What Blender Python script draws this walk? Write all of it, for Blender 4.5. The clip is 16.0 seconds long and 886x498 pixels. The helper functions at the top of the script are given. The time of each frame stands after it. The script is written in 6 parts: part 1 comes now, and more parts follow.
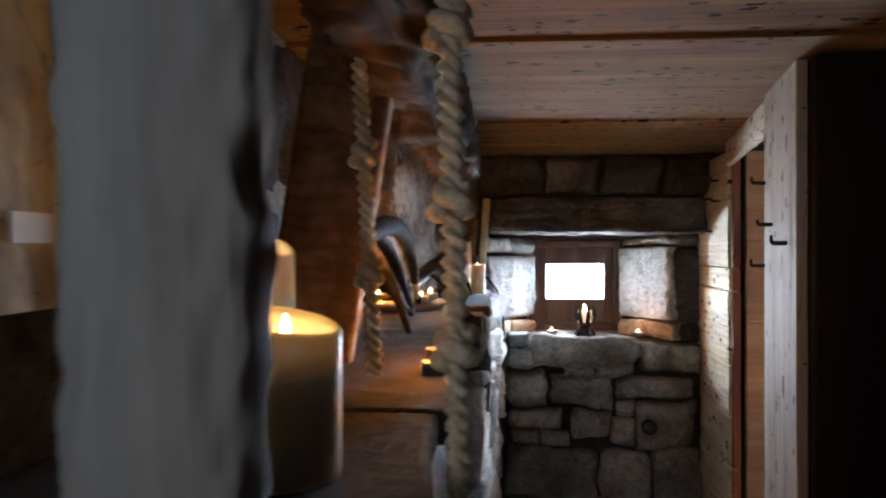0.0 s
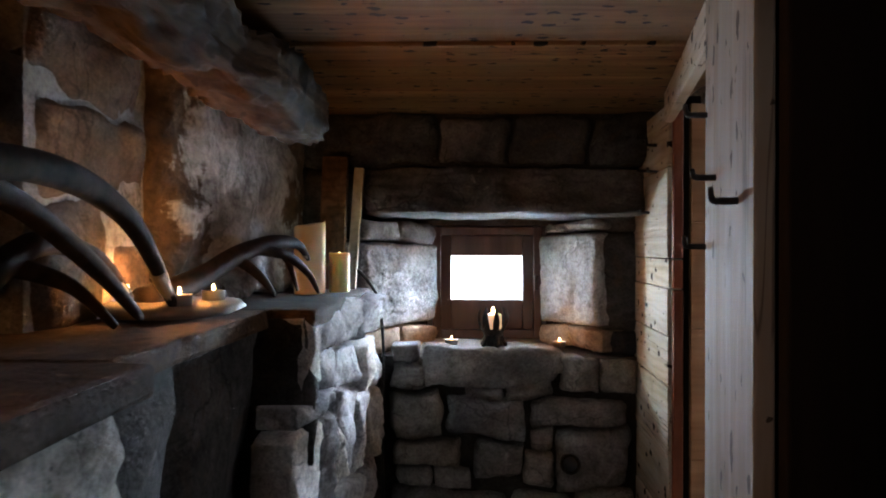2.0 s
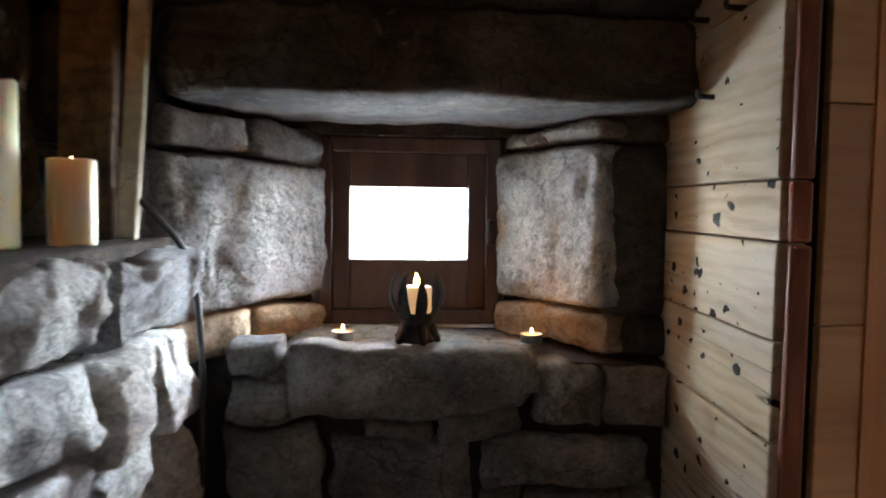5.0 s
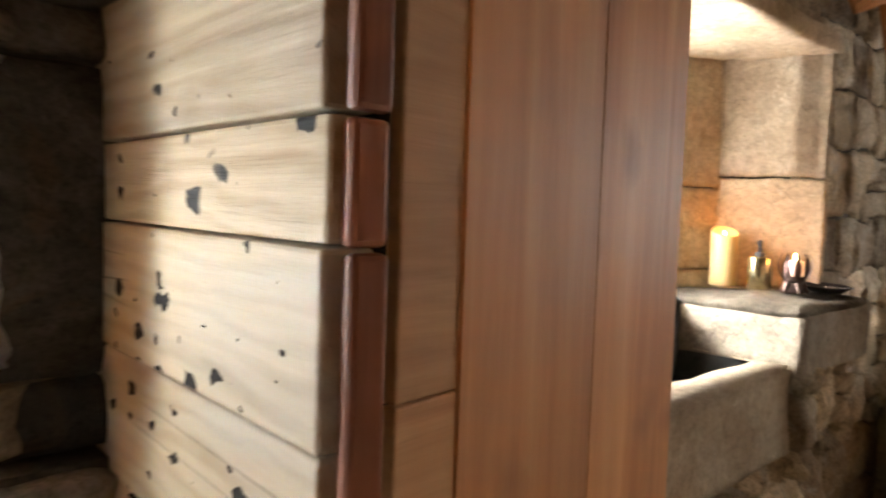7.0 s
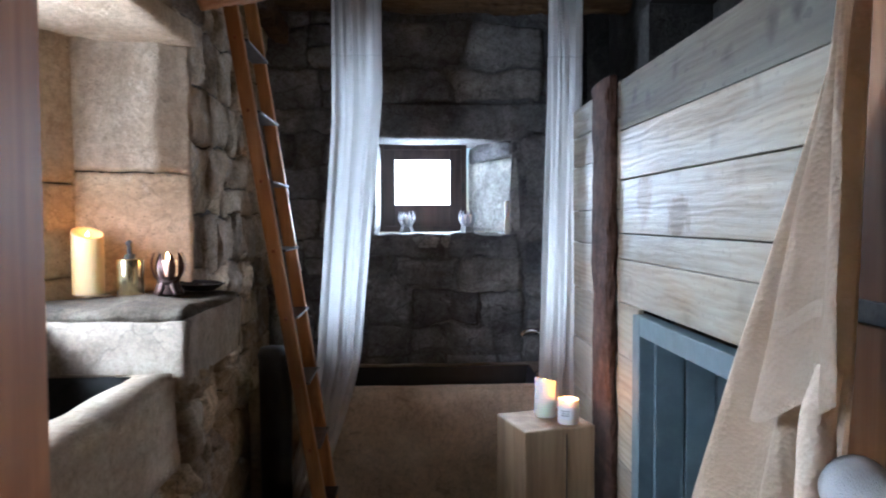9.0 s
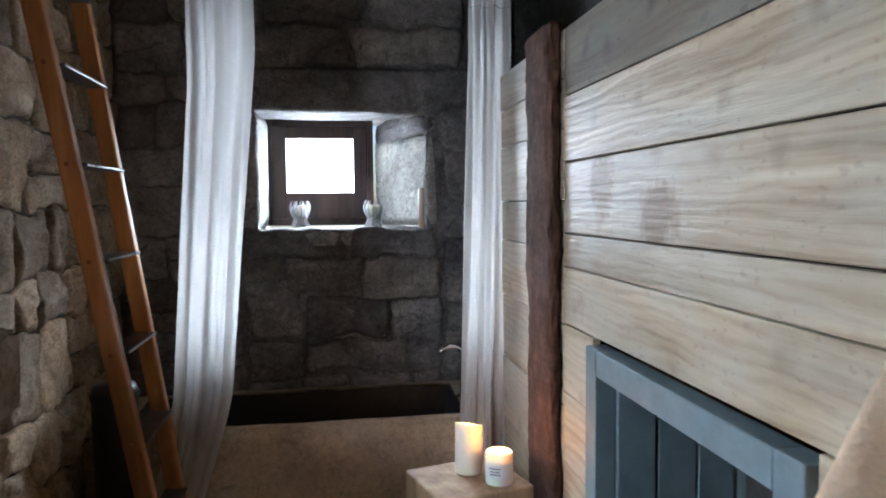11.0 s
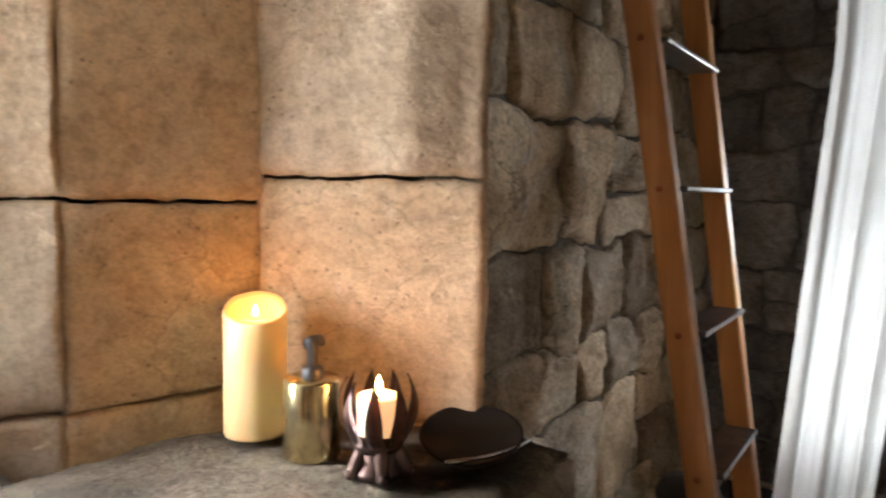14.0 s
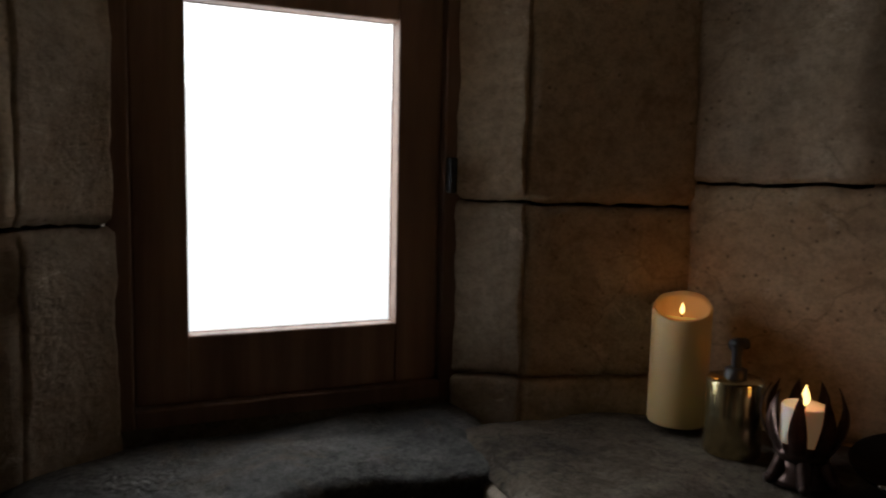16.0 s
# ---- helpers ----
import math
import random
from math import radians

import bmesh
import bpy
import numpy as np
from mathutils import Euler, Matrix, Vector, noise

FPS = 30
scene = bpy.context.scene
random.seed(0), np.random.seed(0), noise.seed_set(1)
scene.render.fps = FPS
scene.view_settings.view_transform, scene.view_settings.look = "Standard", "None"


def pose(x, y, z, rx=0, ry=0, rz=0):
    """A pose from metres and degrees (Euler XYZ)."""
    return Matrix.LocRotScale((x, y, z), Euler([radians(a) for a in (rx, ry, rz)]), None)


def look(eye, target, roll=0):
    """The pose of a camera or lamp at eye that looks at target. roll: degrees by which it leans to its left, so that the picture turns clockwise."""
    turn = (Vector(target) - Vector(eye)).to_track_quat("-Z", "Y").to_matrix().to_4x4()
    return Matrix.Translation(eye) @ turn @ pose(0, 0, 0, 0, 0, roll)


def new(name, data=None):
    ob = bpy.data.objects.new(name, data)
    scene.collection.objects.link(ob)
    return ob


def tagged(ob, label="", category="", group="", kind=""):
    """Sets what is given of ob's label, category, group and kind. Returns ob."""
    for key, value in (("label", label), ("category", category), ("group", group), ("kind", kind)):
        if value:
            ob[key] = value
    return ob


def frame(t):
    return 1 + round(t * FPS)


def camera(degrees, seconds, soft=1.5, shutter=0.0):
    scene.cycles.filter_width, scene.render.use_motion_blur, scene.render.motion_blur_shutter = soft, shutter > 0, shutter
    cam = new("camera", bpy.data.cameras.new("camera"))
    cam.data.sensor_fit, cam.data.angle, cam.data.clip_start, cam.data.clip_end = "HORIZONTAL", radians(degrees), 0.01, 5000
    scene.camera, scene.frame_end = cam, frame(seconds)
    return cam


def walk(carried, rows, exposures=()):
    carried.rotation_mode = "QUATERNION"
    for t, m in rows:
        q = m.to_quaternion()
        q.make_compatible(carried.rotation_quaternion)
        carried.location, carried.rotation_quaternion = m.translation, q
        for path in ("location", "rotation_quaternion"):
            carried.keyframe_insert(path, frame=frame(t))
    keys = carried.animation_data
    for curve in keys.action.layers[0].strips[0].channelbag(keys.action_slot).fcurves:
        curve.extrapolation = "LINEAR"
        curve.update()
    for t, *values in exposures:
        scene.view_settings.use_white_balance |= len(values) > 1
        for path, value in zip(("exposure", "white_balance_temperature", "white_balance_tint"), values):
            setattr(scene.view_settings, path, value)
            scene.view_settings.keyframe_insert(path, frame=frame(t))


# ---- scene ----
cam = camera(63.7, 16.0, soft=1.9, shutter=0.3)
PATH = [
    (0, (0.078, 0.836, 1.426), (-0.049, 2.832, 1.425), -0.1),
    (0.2, (0.115, 0.903, 1.424), (0.065, 2.902, 1.43), 0.0),
    (0.5, (0.179, 0.992, 1.415), (0.179, 2.992, 1.427), 0.1),
    (1, (0.248, 1.143, 1.393), (0.237, 3.143, 1.41), 0.1),
    (1.5, (0.3, 1.3, 1.393), (0.266, 3.299, 1.403), 0.1),
    (2, (0.336, 1.445, 1.384), (0.299, 3.445, 1.384), 0.1),
    (2.5, (0.376, 1.603, 1.376), (0.283, 3.601, 1.352), 0.1),
    (3, (0.371, 1.739, 1.357), (0.264, 3.735, 1.292), 0.1),
    (3.2, (0.368, 1.78, 1.344), (0.272, 3.777, 1.269), 0.2),
    (5.5, (0.423, 2.553, 1.327), (0.781, 4.516, 1.18), 0.8),
    (6, (0.448, 2.677, 1.323), (1.156, 4.54, 1.155), 0.9),
    (6.5, (0.532, 2.793, 1.293), (1.6, 4.482, 1.206), 2.5),
    (7, (0.631, 2.868, 1.313), (2.02, 4.302, 1.193), 1.9),
    (7.5, (0.706, 2.957, 1.304), (2.391, 4.028, 1.2), 1.5),
    (8, (0.764, 3.008, 1.3), (2.688, 3.550, 1.214), 0.7),
    (8.5, (0.778, 3.002, 1.298), (2.771, 3.138, 1.215), -0.2),
    (9, (0.813, 2.977, 1.296), (2.809, 2.88, 1.215), -0.2),
    (9.5, (0.898, 2.954, 1.292), (2.882, 2.716, 1.21), -0.4),
    (9.7, (0.941, 2.952, 1.286), (2.921, 2.682, 1.205), -0.5),
    (11.8, (1.753, 2.817, 1.348), (3.724, 2.511, 1.212), -0.7),
    (12, (1.829, 2.822, 1.35), (3.807, 2.562, 1.21), -0.7),
    (12.5, (1.963, 2.86, 1.359), (3.957, 2.83, 1.209), -0.5),
    (13, (2.023, 2.979, 1.367), (4.001, 3.231, 1.22), -0.6),
    (13.5, (2.069, 3.106, 1.418), (3.934, 3.804, 1.227), 1.3),
    (14, (2.079, 3.119, 1.416), (3.735, 4.227, 1.251), 1.1),
    (14.5, (2.071, 3.107, 1.416), (3.513, 4.482, 1.24), 1.5),
    (15, (2.044, 3.087, 1.423), (3.266, 4.658, 1.222), 1.6),
    (15.5, (2.022, 3.074, 1.431), (3.018, 4.796, 1.224), 1.3),
    (16, (2.007, 3.063, 1.434), (2.8, 4.887, 1.225), 1.3),
]
EXPOSURES = [(0.0, 1.05, 5700, 10), (0.5, 0.5, 5900, 10), (1.0, 0.35, 5700, 10), (3.0, 0.12, 5700, 10), (5.5, 0.0, 7000, 10), (6.0, 0.45, 7600, 10), (6.5, 0.7, 7500, 10), (7.0, 0.9, 7000, 10), (7.5, 1.1, 6400, 10), (8.0, 0.9, 5700, 10), (9.0, 0.35, 5200, 10), (9.5, 0.2, 5300, 10),
             (12.0, 0.25, 5800, 10), (12.6, 0.35, 5850, 10), (13.1, 0.3, 6700, 10), (14.0, 0.6, 6500, 10), (14.8, 0.85, 6500, 10), (15.2, 0.0, 6500, 10), (15.5, -1.2, 6500, 10), (16.0, -3.1, 6500, 10)]
walk(cam, [(t, look(eye, target, roll)) for t, eye, target, roll in PATH], EXPOSURES)

# ---- daylight: an overcast sky outside, and the panes that let it in ----
world = bpy.data.worlds.new("sky")
scene.world = world
world.use_nodes = True
wn = world.node_tree.nodes
sky = wn.new("ShaderNodeTexSky")
sky.sky_type, sky.sun_disc, sky.sun_elevation, sky.sun_rotation = "NISHITA", False, radians(40), radians(20)
world.node_tree.links.new(sky.outputs["Color"], wn["Background"].inputs["Color"])
wn["Background"].inputs["Strength"].default_value = 0.12


def daylight(name, centre, towards, width, height, watts, colour=(0.90, 0.96, 1.0)):
    lamp = bpy.data.lights.new(name, "AREA")
    lamp.shape, lamp.size, lamp.size_y, lamp.energy, lamp.color = "RECTANGLE", width, height, watts, colour
    ob = new(name, lamp)
    ob.matrix_world = look(centre, towards)
    return ob


# for each seen window: the pale horizon straight out, and the brighter sky higher up
daylight("daylight_end_window", (0.439, 4.13, 1.30), (0.439, 0, 1.26), 0.60, 0.55, 140, (0.80, 0.91, 1.0))
daylight("sky_end_window", (0.77, 4.45, 1.45), (0.08, 3.1, 1.08), 0.34, 0.34, 225, (0.80, 0.91, 1.0))
daylight("daylight_bath_window", (4.74, 2.90, 1.50), (0, 2.90, 1.50), 0.42, 0.36, 22)
daylight("sky_bath_window", (5.3, 2.9, 2.08), (4.0, 2.9, 1.1), 2.0, 0.7, 520)
daylight("daylight_basin_window", (2.207, 4.09, 1.432), (2.207, 0, 1.432), 0.40, 0.54, 22)
daylight("sky_basin_window", (1.85, 5.05, 2.02), (1.95, 2.6, 0.75), 2.4, 0.8, 330)
# added fill from the side for post, ropes and candles; its source is unseen
daylight("added_side_fill", (-0.31, 0.72, 1.45), (0.05, 1.25, 1.38), 0.30, 0.36, 1.3)
FLAME_WATTS = 0.42


# ---- materials ----
def base_material(name, roughness=0.85, metallic=0.0):
    m = bpy.data.materials.new(name)
    m.use_nodes = True
    b = m.node_tree.nodes["Principled BSDF"]
    b.inputs["Roughness"].default_value, b.inputs["Metallic"].default_value = roughness, metallic
    return m, m.node_tree.nodes, m.node_tree.links, b


def ramp_node(nodes, stops):
    r = nodes.new("ShaderNodeValToRGB")
    while len(r.color_ramp.elements) < len(stops):
        r.color_ramp.elements.new(0.5)
    for e, (p, c) in zip(r.color_ramp.elements, stops):
        e.position, e.color = p, (*c, 1)
    return r


def coords(nodes, links, stretch=(1, 1, 1)):
    """Object coordinates, shifted for each object by its own random number."""
    tc, info, mul, add, mp = (nodes.new(k) for k in ("ShaderNodeTexCoord", "ShaderNodeObjectInfo", "ShaderNodeMath", "ShaderNodeVectorMath", "ShaderNodeMapping"))
    mul.operation, mul.inputs[1].default_value = "MULTIPLY", 37.0
    links.new(info.outputs["Random"], mul.inputs[0])
    links.new(tc.outputs["Object"], add.inputs[0])
    links.new(mul.outputs[0], add.inputs[1])
    mp.inputs["Scale"].default_value = stretch
    links.new(add.outputs[0], mp.inputs["Vector"])
    return mp.outputs["Vector"], info.outputs["Random"]


def noise_node(nodes, links, vec, scale, detail=6, rough=0.6, warp=0.0):
    n = nodes.new("ShaderNodeTexNoise")
    n.inputs["Scale"].default_value, n.inputs["Detail"].default_value = scale, detail
    n.inputs["Roughness"].default_value, n.inputs["Distortion"].default_value = rough, warp
    links.new(vec, n.inputs["Vector"])
    return n.outputs["Fac"]


def mixed(nodes, links, fac, a, b, mode="MIX"):
    m = nodes.new("ShaderNodeMix")
    m.data_type, m.blend_type = "RGBA", mode
    for s, v in ((m.inputs[0], fac), (m.inputs[6], a), (m.inputs[7], b)):
        if isinstance(v, (int, float)):
            s.default_value = v
        elif isinstance(v, tuple):
            s.default_value = (*v, 1)
        else:
            links.new(v, s)
    return m.outputs[2]


def bump(nodes, links, b, heights):
    last = None
    for h, strength, dist in heights:
        n = nodes.new("ShaderNodeBump")
        n.inputs["Strength"].default_value, n.inputs["Distance"].default_value = strength, dist
        links.new(h, n.inputs["Height"])
        if last:
            links.new(last, n.inputs["Normal"])
        last = n.outputs["Normal"]
    links.new(last, b.inputs["Normal"])


def stone_material(name, dark, mid, light, stain, grit=1.0, pits=0.5, scuffs=0.45):
    m, nodes, links, b = base_material(name, 0.92)
    b.inputs["Specular IOR Level"].default_value = 0.2
    vec, rnd = coords(nodes, links)
    big, fine = noise_node(nodes, links, vec, 5, 4, 0.55, 0.6), noise_node(nodes, links, vec, 42, 8, 0.72)
    c = ramp_node(nodes, [(0.3, dark), (0.5, mid), (0.72, light)])
    links.new(big, c.inputs["Fac"])
    tone = ramp_node(nodes, [(0.0, (0.62, 0.62, 0.64)), (0.5, (1, 1, 1)), (1.0, (1.25, 1.2, 1.1))])
    links.new(rnd, tone.inputs["Fac"])
    col = mixed(nodes, links, 1.0, c.outputs["Color"], tone.outputs["Color"], "MULTIPLY")
    grain = ramp_node(nodes, [(0.32, (0.45, 0.44, 0.42)), (0.55, (1, 1, 1)), (0.8, (1.2, 1.18, 1.12))])
    links.new(fine, grain.inputs["Fac"])
    col = mixed(nodes, links, 0.35 + 0.45 * min(1.0, grit), col, grain.outputs["Color"], "MULTIPLY")
    st = ramp_node(nodes, [(0.55, (0, 0, 0)), (0.7, (1, 1, 1))])
    links.new(noise_node(nodes, links, vec, 9, 5, 0.65, 1.2), st.inputs["Fac"])
    col = mixed(nodes, links, st.outputs["Color"], col, mixed(nodes, links, 0.55, col, stain))
    grit_n = noise_node(nodes, links, vec, 150, 4, 0.7)
    col = mixed(nodes, links, 0.55 * min(1.0, grit), col, ramp_out(nodes, links, grit_n, [(0.36, (0.45, 0.44, 0.43)), (0.5, (1, 1, 1)), (0.68, (1.3, 1.29, 1.26))]), "MULTIPLY")
    scuff = ramp_out(nodes, links, noise_node(nodes, links, vec, 13, 9, 0.74, 0.5), [(0.60, (0, 0, 0)), (0.67, (1, 1, 1))])
    col = mixed(nodes, links, mixed(nodes, links, scuffs, (0, 0, 0), scuff), col, tuple(min(0.85, 1.25 * v) for v in light))
    warped = nodes.new("ShaderNodeVectorMath")
    warped.operation, warped.inputs[1].default_value = "MULTIPLY_ADD", (0.16, 0.16, 0.16)
    wob = nodes.new("ShaderNodeTexNoise")
    wob.inputs["Scale"].default_value, wob.inputs["Detail"].default_value = 9, 6
    links.new(vec, wob.inputs["Vector"])
    links.new(wob.outputs["Color"], warped.inputs[0])
    links.new(vec, warped.inputs[2])
    cr = nodes.new("ShaderNodeTexVoronoi")
    cr.feature = "DISTANCE_TO_EDGE"
    cr.inputs["Scale"].default_value = 6.5
    links.new(warped.outputs[0], cr.inputs["Vector"])
    line = ramp_out(nodes, links, cr.outputs["Distance"], [(0.0, (1, 1, 1)), (0.022, (0, 0, 0))])
    some = ramp_out(nodes, links, noise_node(nodes, links, vec, 4, 3), [(0.5, (0, 0, 0)), (0.58, (1, 1, 1))])
    crack = mixed(nodes, links, 1.0, line, some, "MULTIPLY")
    col = mixed(nodes, links, mixed(nodes, links, 0.7 * min(1.0, grit), (0, 0, 0), crack), col, tuple(0.35 * v for v in dark))
    vo = nodes.new("ShaderNodeTexVoronoi")
    vo.inputs["Scale"].default_value = 62
    links.new(vec, vo.inputs["Vector"])
    pit = ramp_node(nodes, [(0.05, (0, 0, 0)), (0.35, (1, 1, 1))])
    links.new(vo.outputs["Distance"], pit.inputs["Fac"])
    holes = ramp_out(nodes, links, vo.outputs["Distance"], [(0.10, (1, 1, 1)), (0.2, (0, 0, 0))])
    col = mixed(nodes, links, mixed(nodes, links, min(0.8, 0.4 * pits), (0, 0, 0), mixed(nodes, links, 1.0, holes, some, "MULTIPLY")), col, tuple(0.4 * v for v in dark))
    links.new(col, b.inputs["Base Color"])
    bump(nodes, links, b, [(big, 0.5, 0.03), (fine, min(1.0, 0.9 * grit), 0.016), (pit.outputs["Color"], 0.3 * pits * min(1.0, grit) ** 2, 0.005), (crack, -0.6, 0.006), (grit_n, 0.5 * grit, 0.003)])
    return m


def wood_material(name, dark, mid, light, axis, knots=0.0, holes=0.0, roughness=0.75, grain=1.0, grey=None, rings=0.1, pores=32):
    """Boards whose grain runs along local axis 0, 1 or 2."""
    m, nodes, links, b = base_material(name, roughness)
    stretch = [16.0, 16.0, 16.0]
    stretch[axis] = 0.9
    vec, rnd = coords(nodes, links, stretch)
    soft = [3.0, 3.0, 3.0]
    soft[axis] = 0.8
    wide, _ = coords(nodes, links, soft)
    plain, _ = coords(nodes, links)
    n1 = noise_node(nodes, links, vec, 1.2, 7, 0.6, 0.35)
    n2 = noise_node(nodes, links, wide, 1.6, 4, 0.5, 0.8)
    wv = nodes.new("ShaderNodeTexWave")
    wv.wave_type, wv.bands_direction = "BANDS", ("Y", "Z", "Y")[axis]
    wv.inputs["Scale"].default_value, wv.inputs["Distortion"].default_value = 5.0, 9.0
    wv.inputs["Detail"].default_value, wv.inputs["Detail Scale"].default_value = 3, 1.0
    links.new(wide, wv.inputs["Vector"])
    c = ramp_node(nodes, [(0.32, dark), (0.5, mid), (0.68, light)])
    links.new(n1, c.inputs["Fac"])
    col = mixed(nodes, links, rings * grain, c.outputs["Color"], ramp_out(nodes, links, wv.outputs["Fac"], [(0.0, dark), (0.6, light)]))
    shade = ramp_node(nodes, [(0.3, (0.7, 0.68, 0.66)), (0.7, (1.1, 1.1, 1.1))])
    links.new(n2, shade.inputs["Fac"])
    col = mixed(nodes, links, 0.8, col, shade.outputs["Color"], "MULTIPLY")
    tone = ramp_node(nodes, [(0.0, (0.78, 0.76, 0.74)), (1.0, (1.15, 1.12, 1.08))])
    links.new(rnd, tone.inputs["Fac"])
    col = mixed(nodes, links, 1.0, col, tone.outputs["Color"], "MULTIPLY")
    if grey:
        g = ramp_node(nodes, [(0.42, (0, 0, 0)), (0.62, (1, 1, 1))])
        links.new(noise_node(nodes, links, wide, 2.2, 5, 0.6, 0.5), g.inputs["Fac"])
        col = mixed(nodes, links, mixed(nodes, links, 0.6, (0, 0, 0), g.outputs["Color"]), col, grey)
    if knots:
        vo = nodes.new("ShaderNodeTexVoronoi")
        vo.voronoi_dimensions = "2D"
        vo.inputs["Scale"].default_value = 5.0
        kv = nodes.new("ShaderNodeVectorMath")
        wob = nodes.new("ShaderNodeTexNoise")
        wob.inputs["Scale"].default_value, wob.inputs["Detail"].default_value = 14, 4
        links.new(plain, wob.inputs["Vector"])
        kv.operation, kv.inputs[1].default_value = "MULTIPLY_ADD", (0.07, 0.07, 0.07)
        links.new(wob.outputs["Color"], kv.inputs[0])
        links.new(plain, kv.inputs[2])
        links.new(kv.outputs[0], vo.inputs["Vector"])
        k = ramp_out(nodes, links, vo.outputs["Distance"], [(0.03, (1, 1, 1)), (0.16, (0, 0, 0))])
        col = mixed(nodes, links, mixed(nodes, links, knots, (0, 0, 0), k), col, tuple(0.6 * v for v in dark))
    pith = None
    if holes:
        vo = nodes.new("ShaderNodeTexVoronoi")
        vo.voronoi_dimensions = "2D"
        vo.inputs["Scale"].default_value = pores
        along = [1.0, 1.0, 1.0]
        along[axis] = 0.6
        drawn, _ = coords(nodes, links, along)
        hw = nodes.new("ShaderNodeTexNoise")
        hw.inputs["Scale"].default_value, hw.inputs["Detail"].default_value = 60, 3
        links.new(plain, hw.inputs["Vector"])
        hv = nodes.new("ShaderNodeVectorMath")
        hv.operation, hv.inputs[1].default_value = "MULTIPLY_ADD", (0.02, 0.02, 0.02)
        links.new(hw.outputs["Color"], hv.inputs[0])
        links.new(drawn, hv.inputs[2])
        links.new(hv.outputs[0], vo.inputs["Vector"])
        few = ramp_out(nodes, links, noise_node(nodes, links, plain, 6, 2), [(0.41, (0, 0, 0)), (0.43, (1, 1, 1))])
        split, cube, size, under = (nodes.new(k) for k in ("ShaderNodeSeparateColor", "ShaderNodeMath", "ShaderNodeMath", "ShaderNodeMath"))
        links.new(vo.outputs["Color"], split.inputs[0])
        cube.operation, cube.inputs[1].default_value = "POWER", 3.0
        size.operation, size.inputs[1].default_value = "MULTIPLY", 0.30
        under.operation = "LESS_THAN"
        links.new(split.outputs[0], cube.inputs[0])
        links.new(cube.outputs[0], size.inputs[0])
        links.new(vo.outputs["Distance"], under.inputs[0])
        links.new(size.outputs[0], under.inputs[1])
        spot = under.outputs[0]
        pith = mixed(nodes, links, 1.0, spot, few, "MULTIPLY")
        col = mixed(nodes, links, mixed(nodes, links, holes, (0, 0, 0), pith), col, (0.012, 0.009, 0.007))
        check = noise_node(nodes, links, coords(nodes, links, [0.35 if k == axis else 9.0 for k in range(3)])[0], 1.6, 3, 0.5)
        slit = ramp_out(nodes, links, check, [(0.493, (0, 0, 0)), (0.499, (1, 1, 1)), (0.501, (1, 1, 1)), (0.507, (0, 0, 0))])
        rare = ramp_out(nodes, links, noise_node(nodes, links, plain, 3.2, 2), [(0.52, (0, 0, 0)), (0.58, (1, 1, 1))])
        col = mixed(nodes, links, mixed(nodes, links, 0.75 * holes, (0, 0, 0), mixed(nodes, links, 1.0, slit, rare, "MULTIPLY")), col, (0.03, 0.022, 0.015))
    links.new(col, b.inputs["Base Color"])
    bump(nodes, links, b, [(n1, 0.55 * grain, 0.006), (wv.outputs["Fac"], min(1.0, rings * grain), 0.002)])
    return m


def ramp_out(nodes, links, fac, stops):
    r = ramp_node(nodes, stops)
    links.new(fac, r.inputs["Fac"])
    return r.outputs["Color"]


def simple_material(name, a, c, scale=20, roughness=0.6, metallic=0.0, relief=0.2, sub=0.0, emit=None, power=0.0):
    m, nodes, links, b = base_material(name, roughness, metallic)
    vec, _ = coords(nodes, links)
    n = noise_node(nodes, links, vec, scale, 5)
    links.new(ramp_out(nodes, links, n, [(0.35, a), (0.65, c)]), b.inputs["Base Color"])
    if relief:
        bump(nodes, links, b, [(n, relief, 0.004)])
    if sub:
        b.inputs["Subsurface Weight"].default_value = sub
        b.inputs["Subsurface Radius"].default_value = (0.03, 0.015, 0.006)
        b.inputs["Subsurface Scale"].default_value = 0.6
    if emit:
        b.inputs["Emission Color"].default_value, b.inputs["Emission Strength"].default_value = (*emit, 1), power
    return m


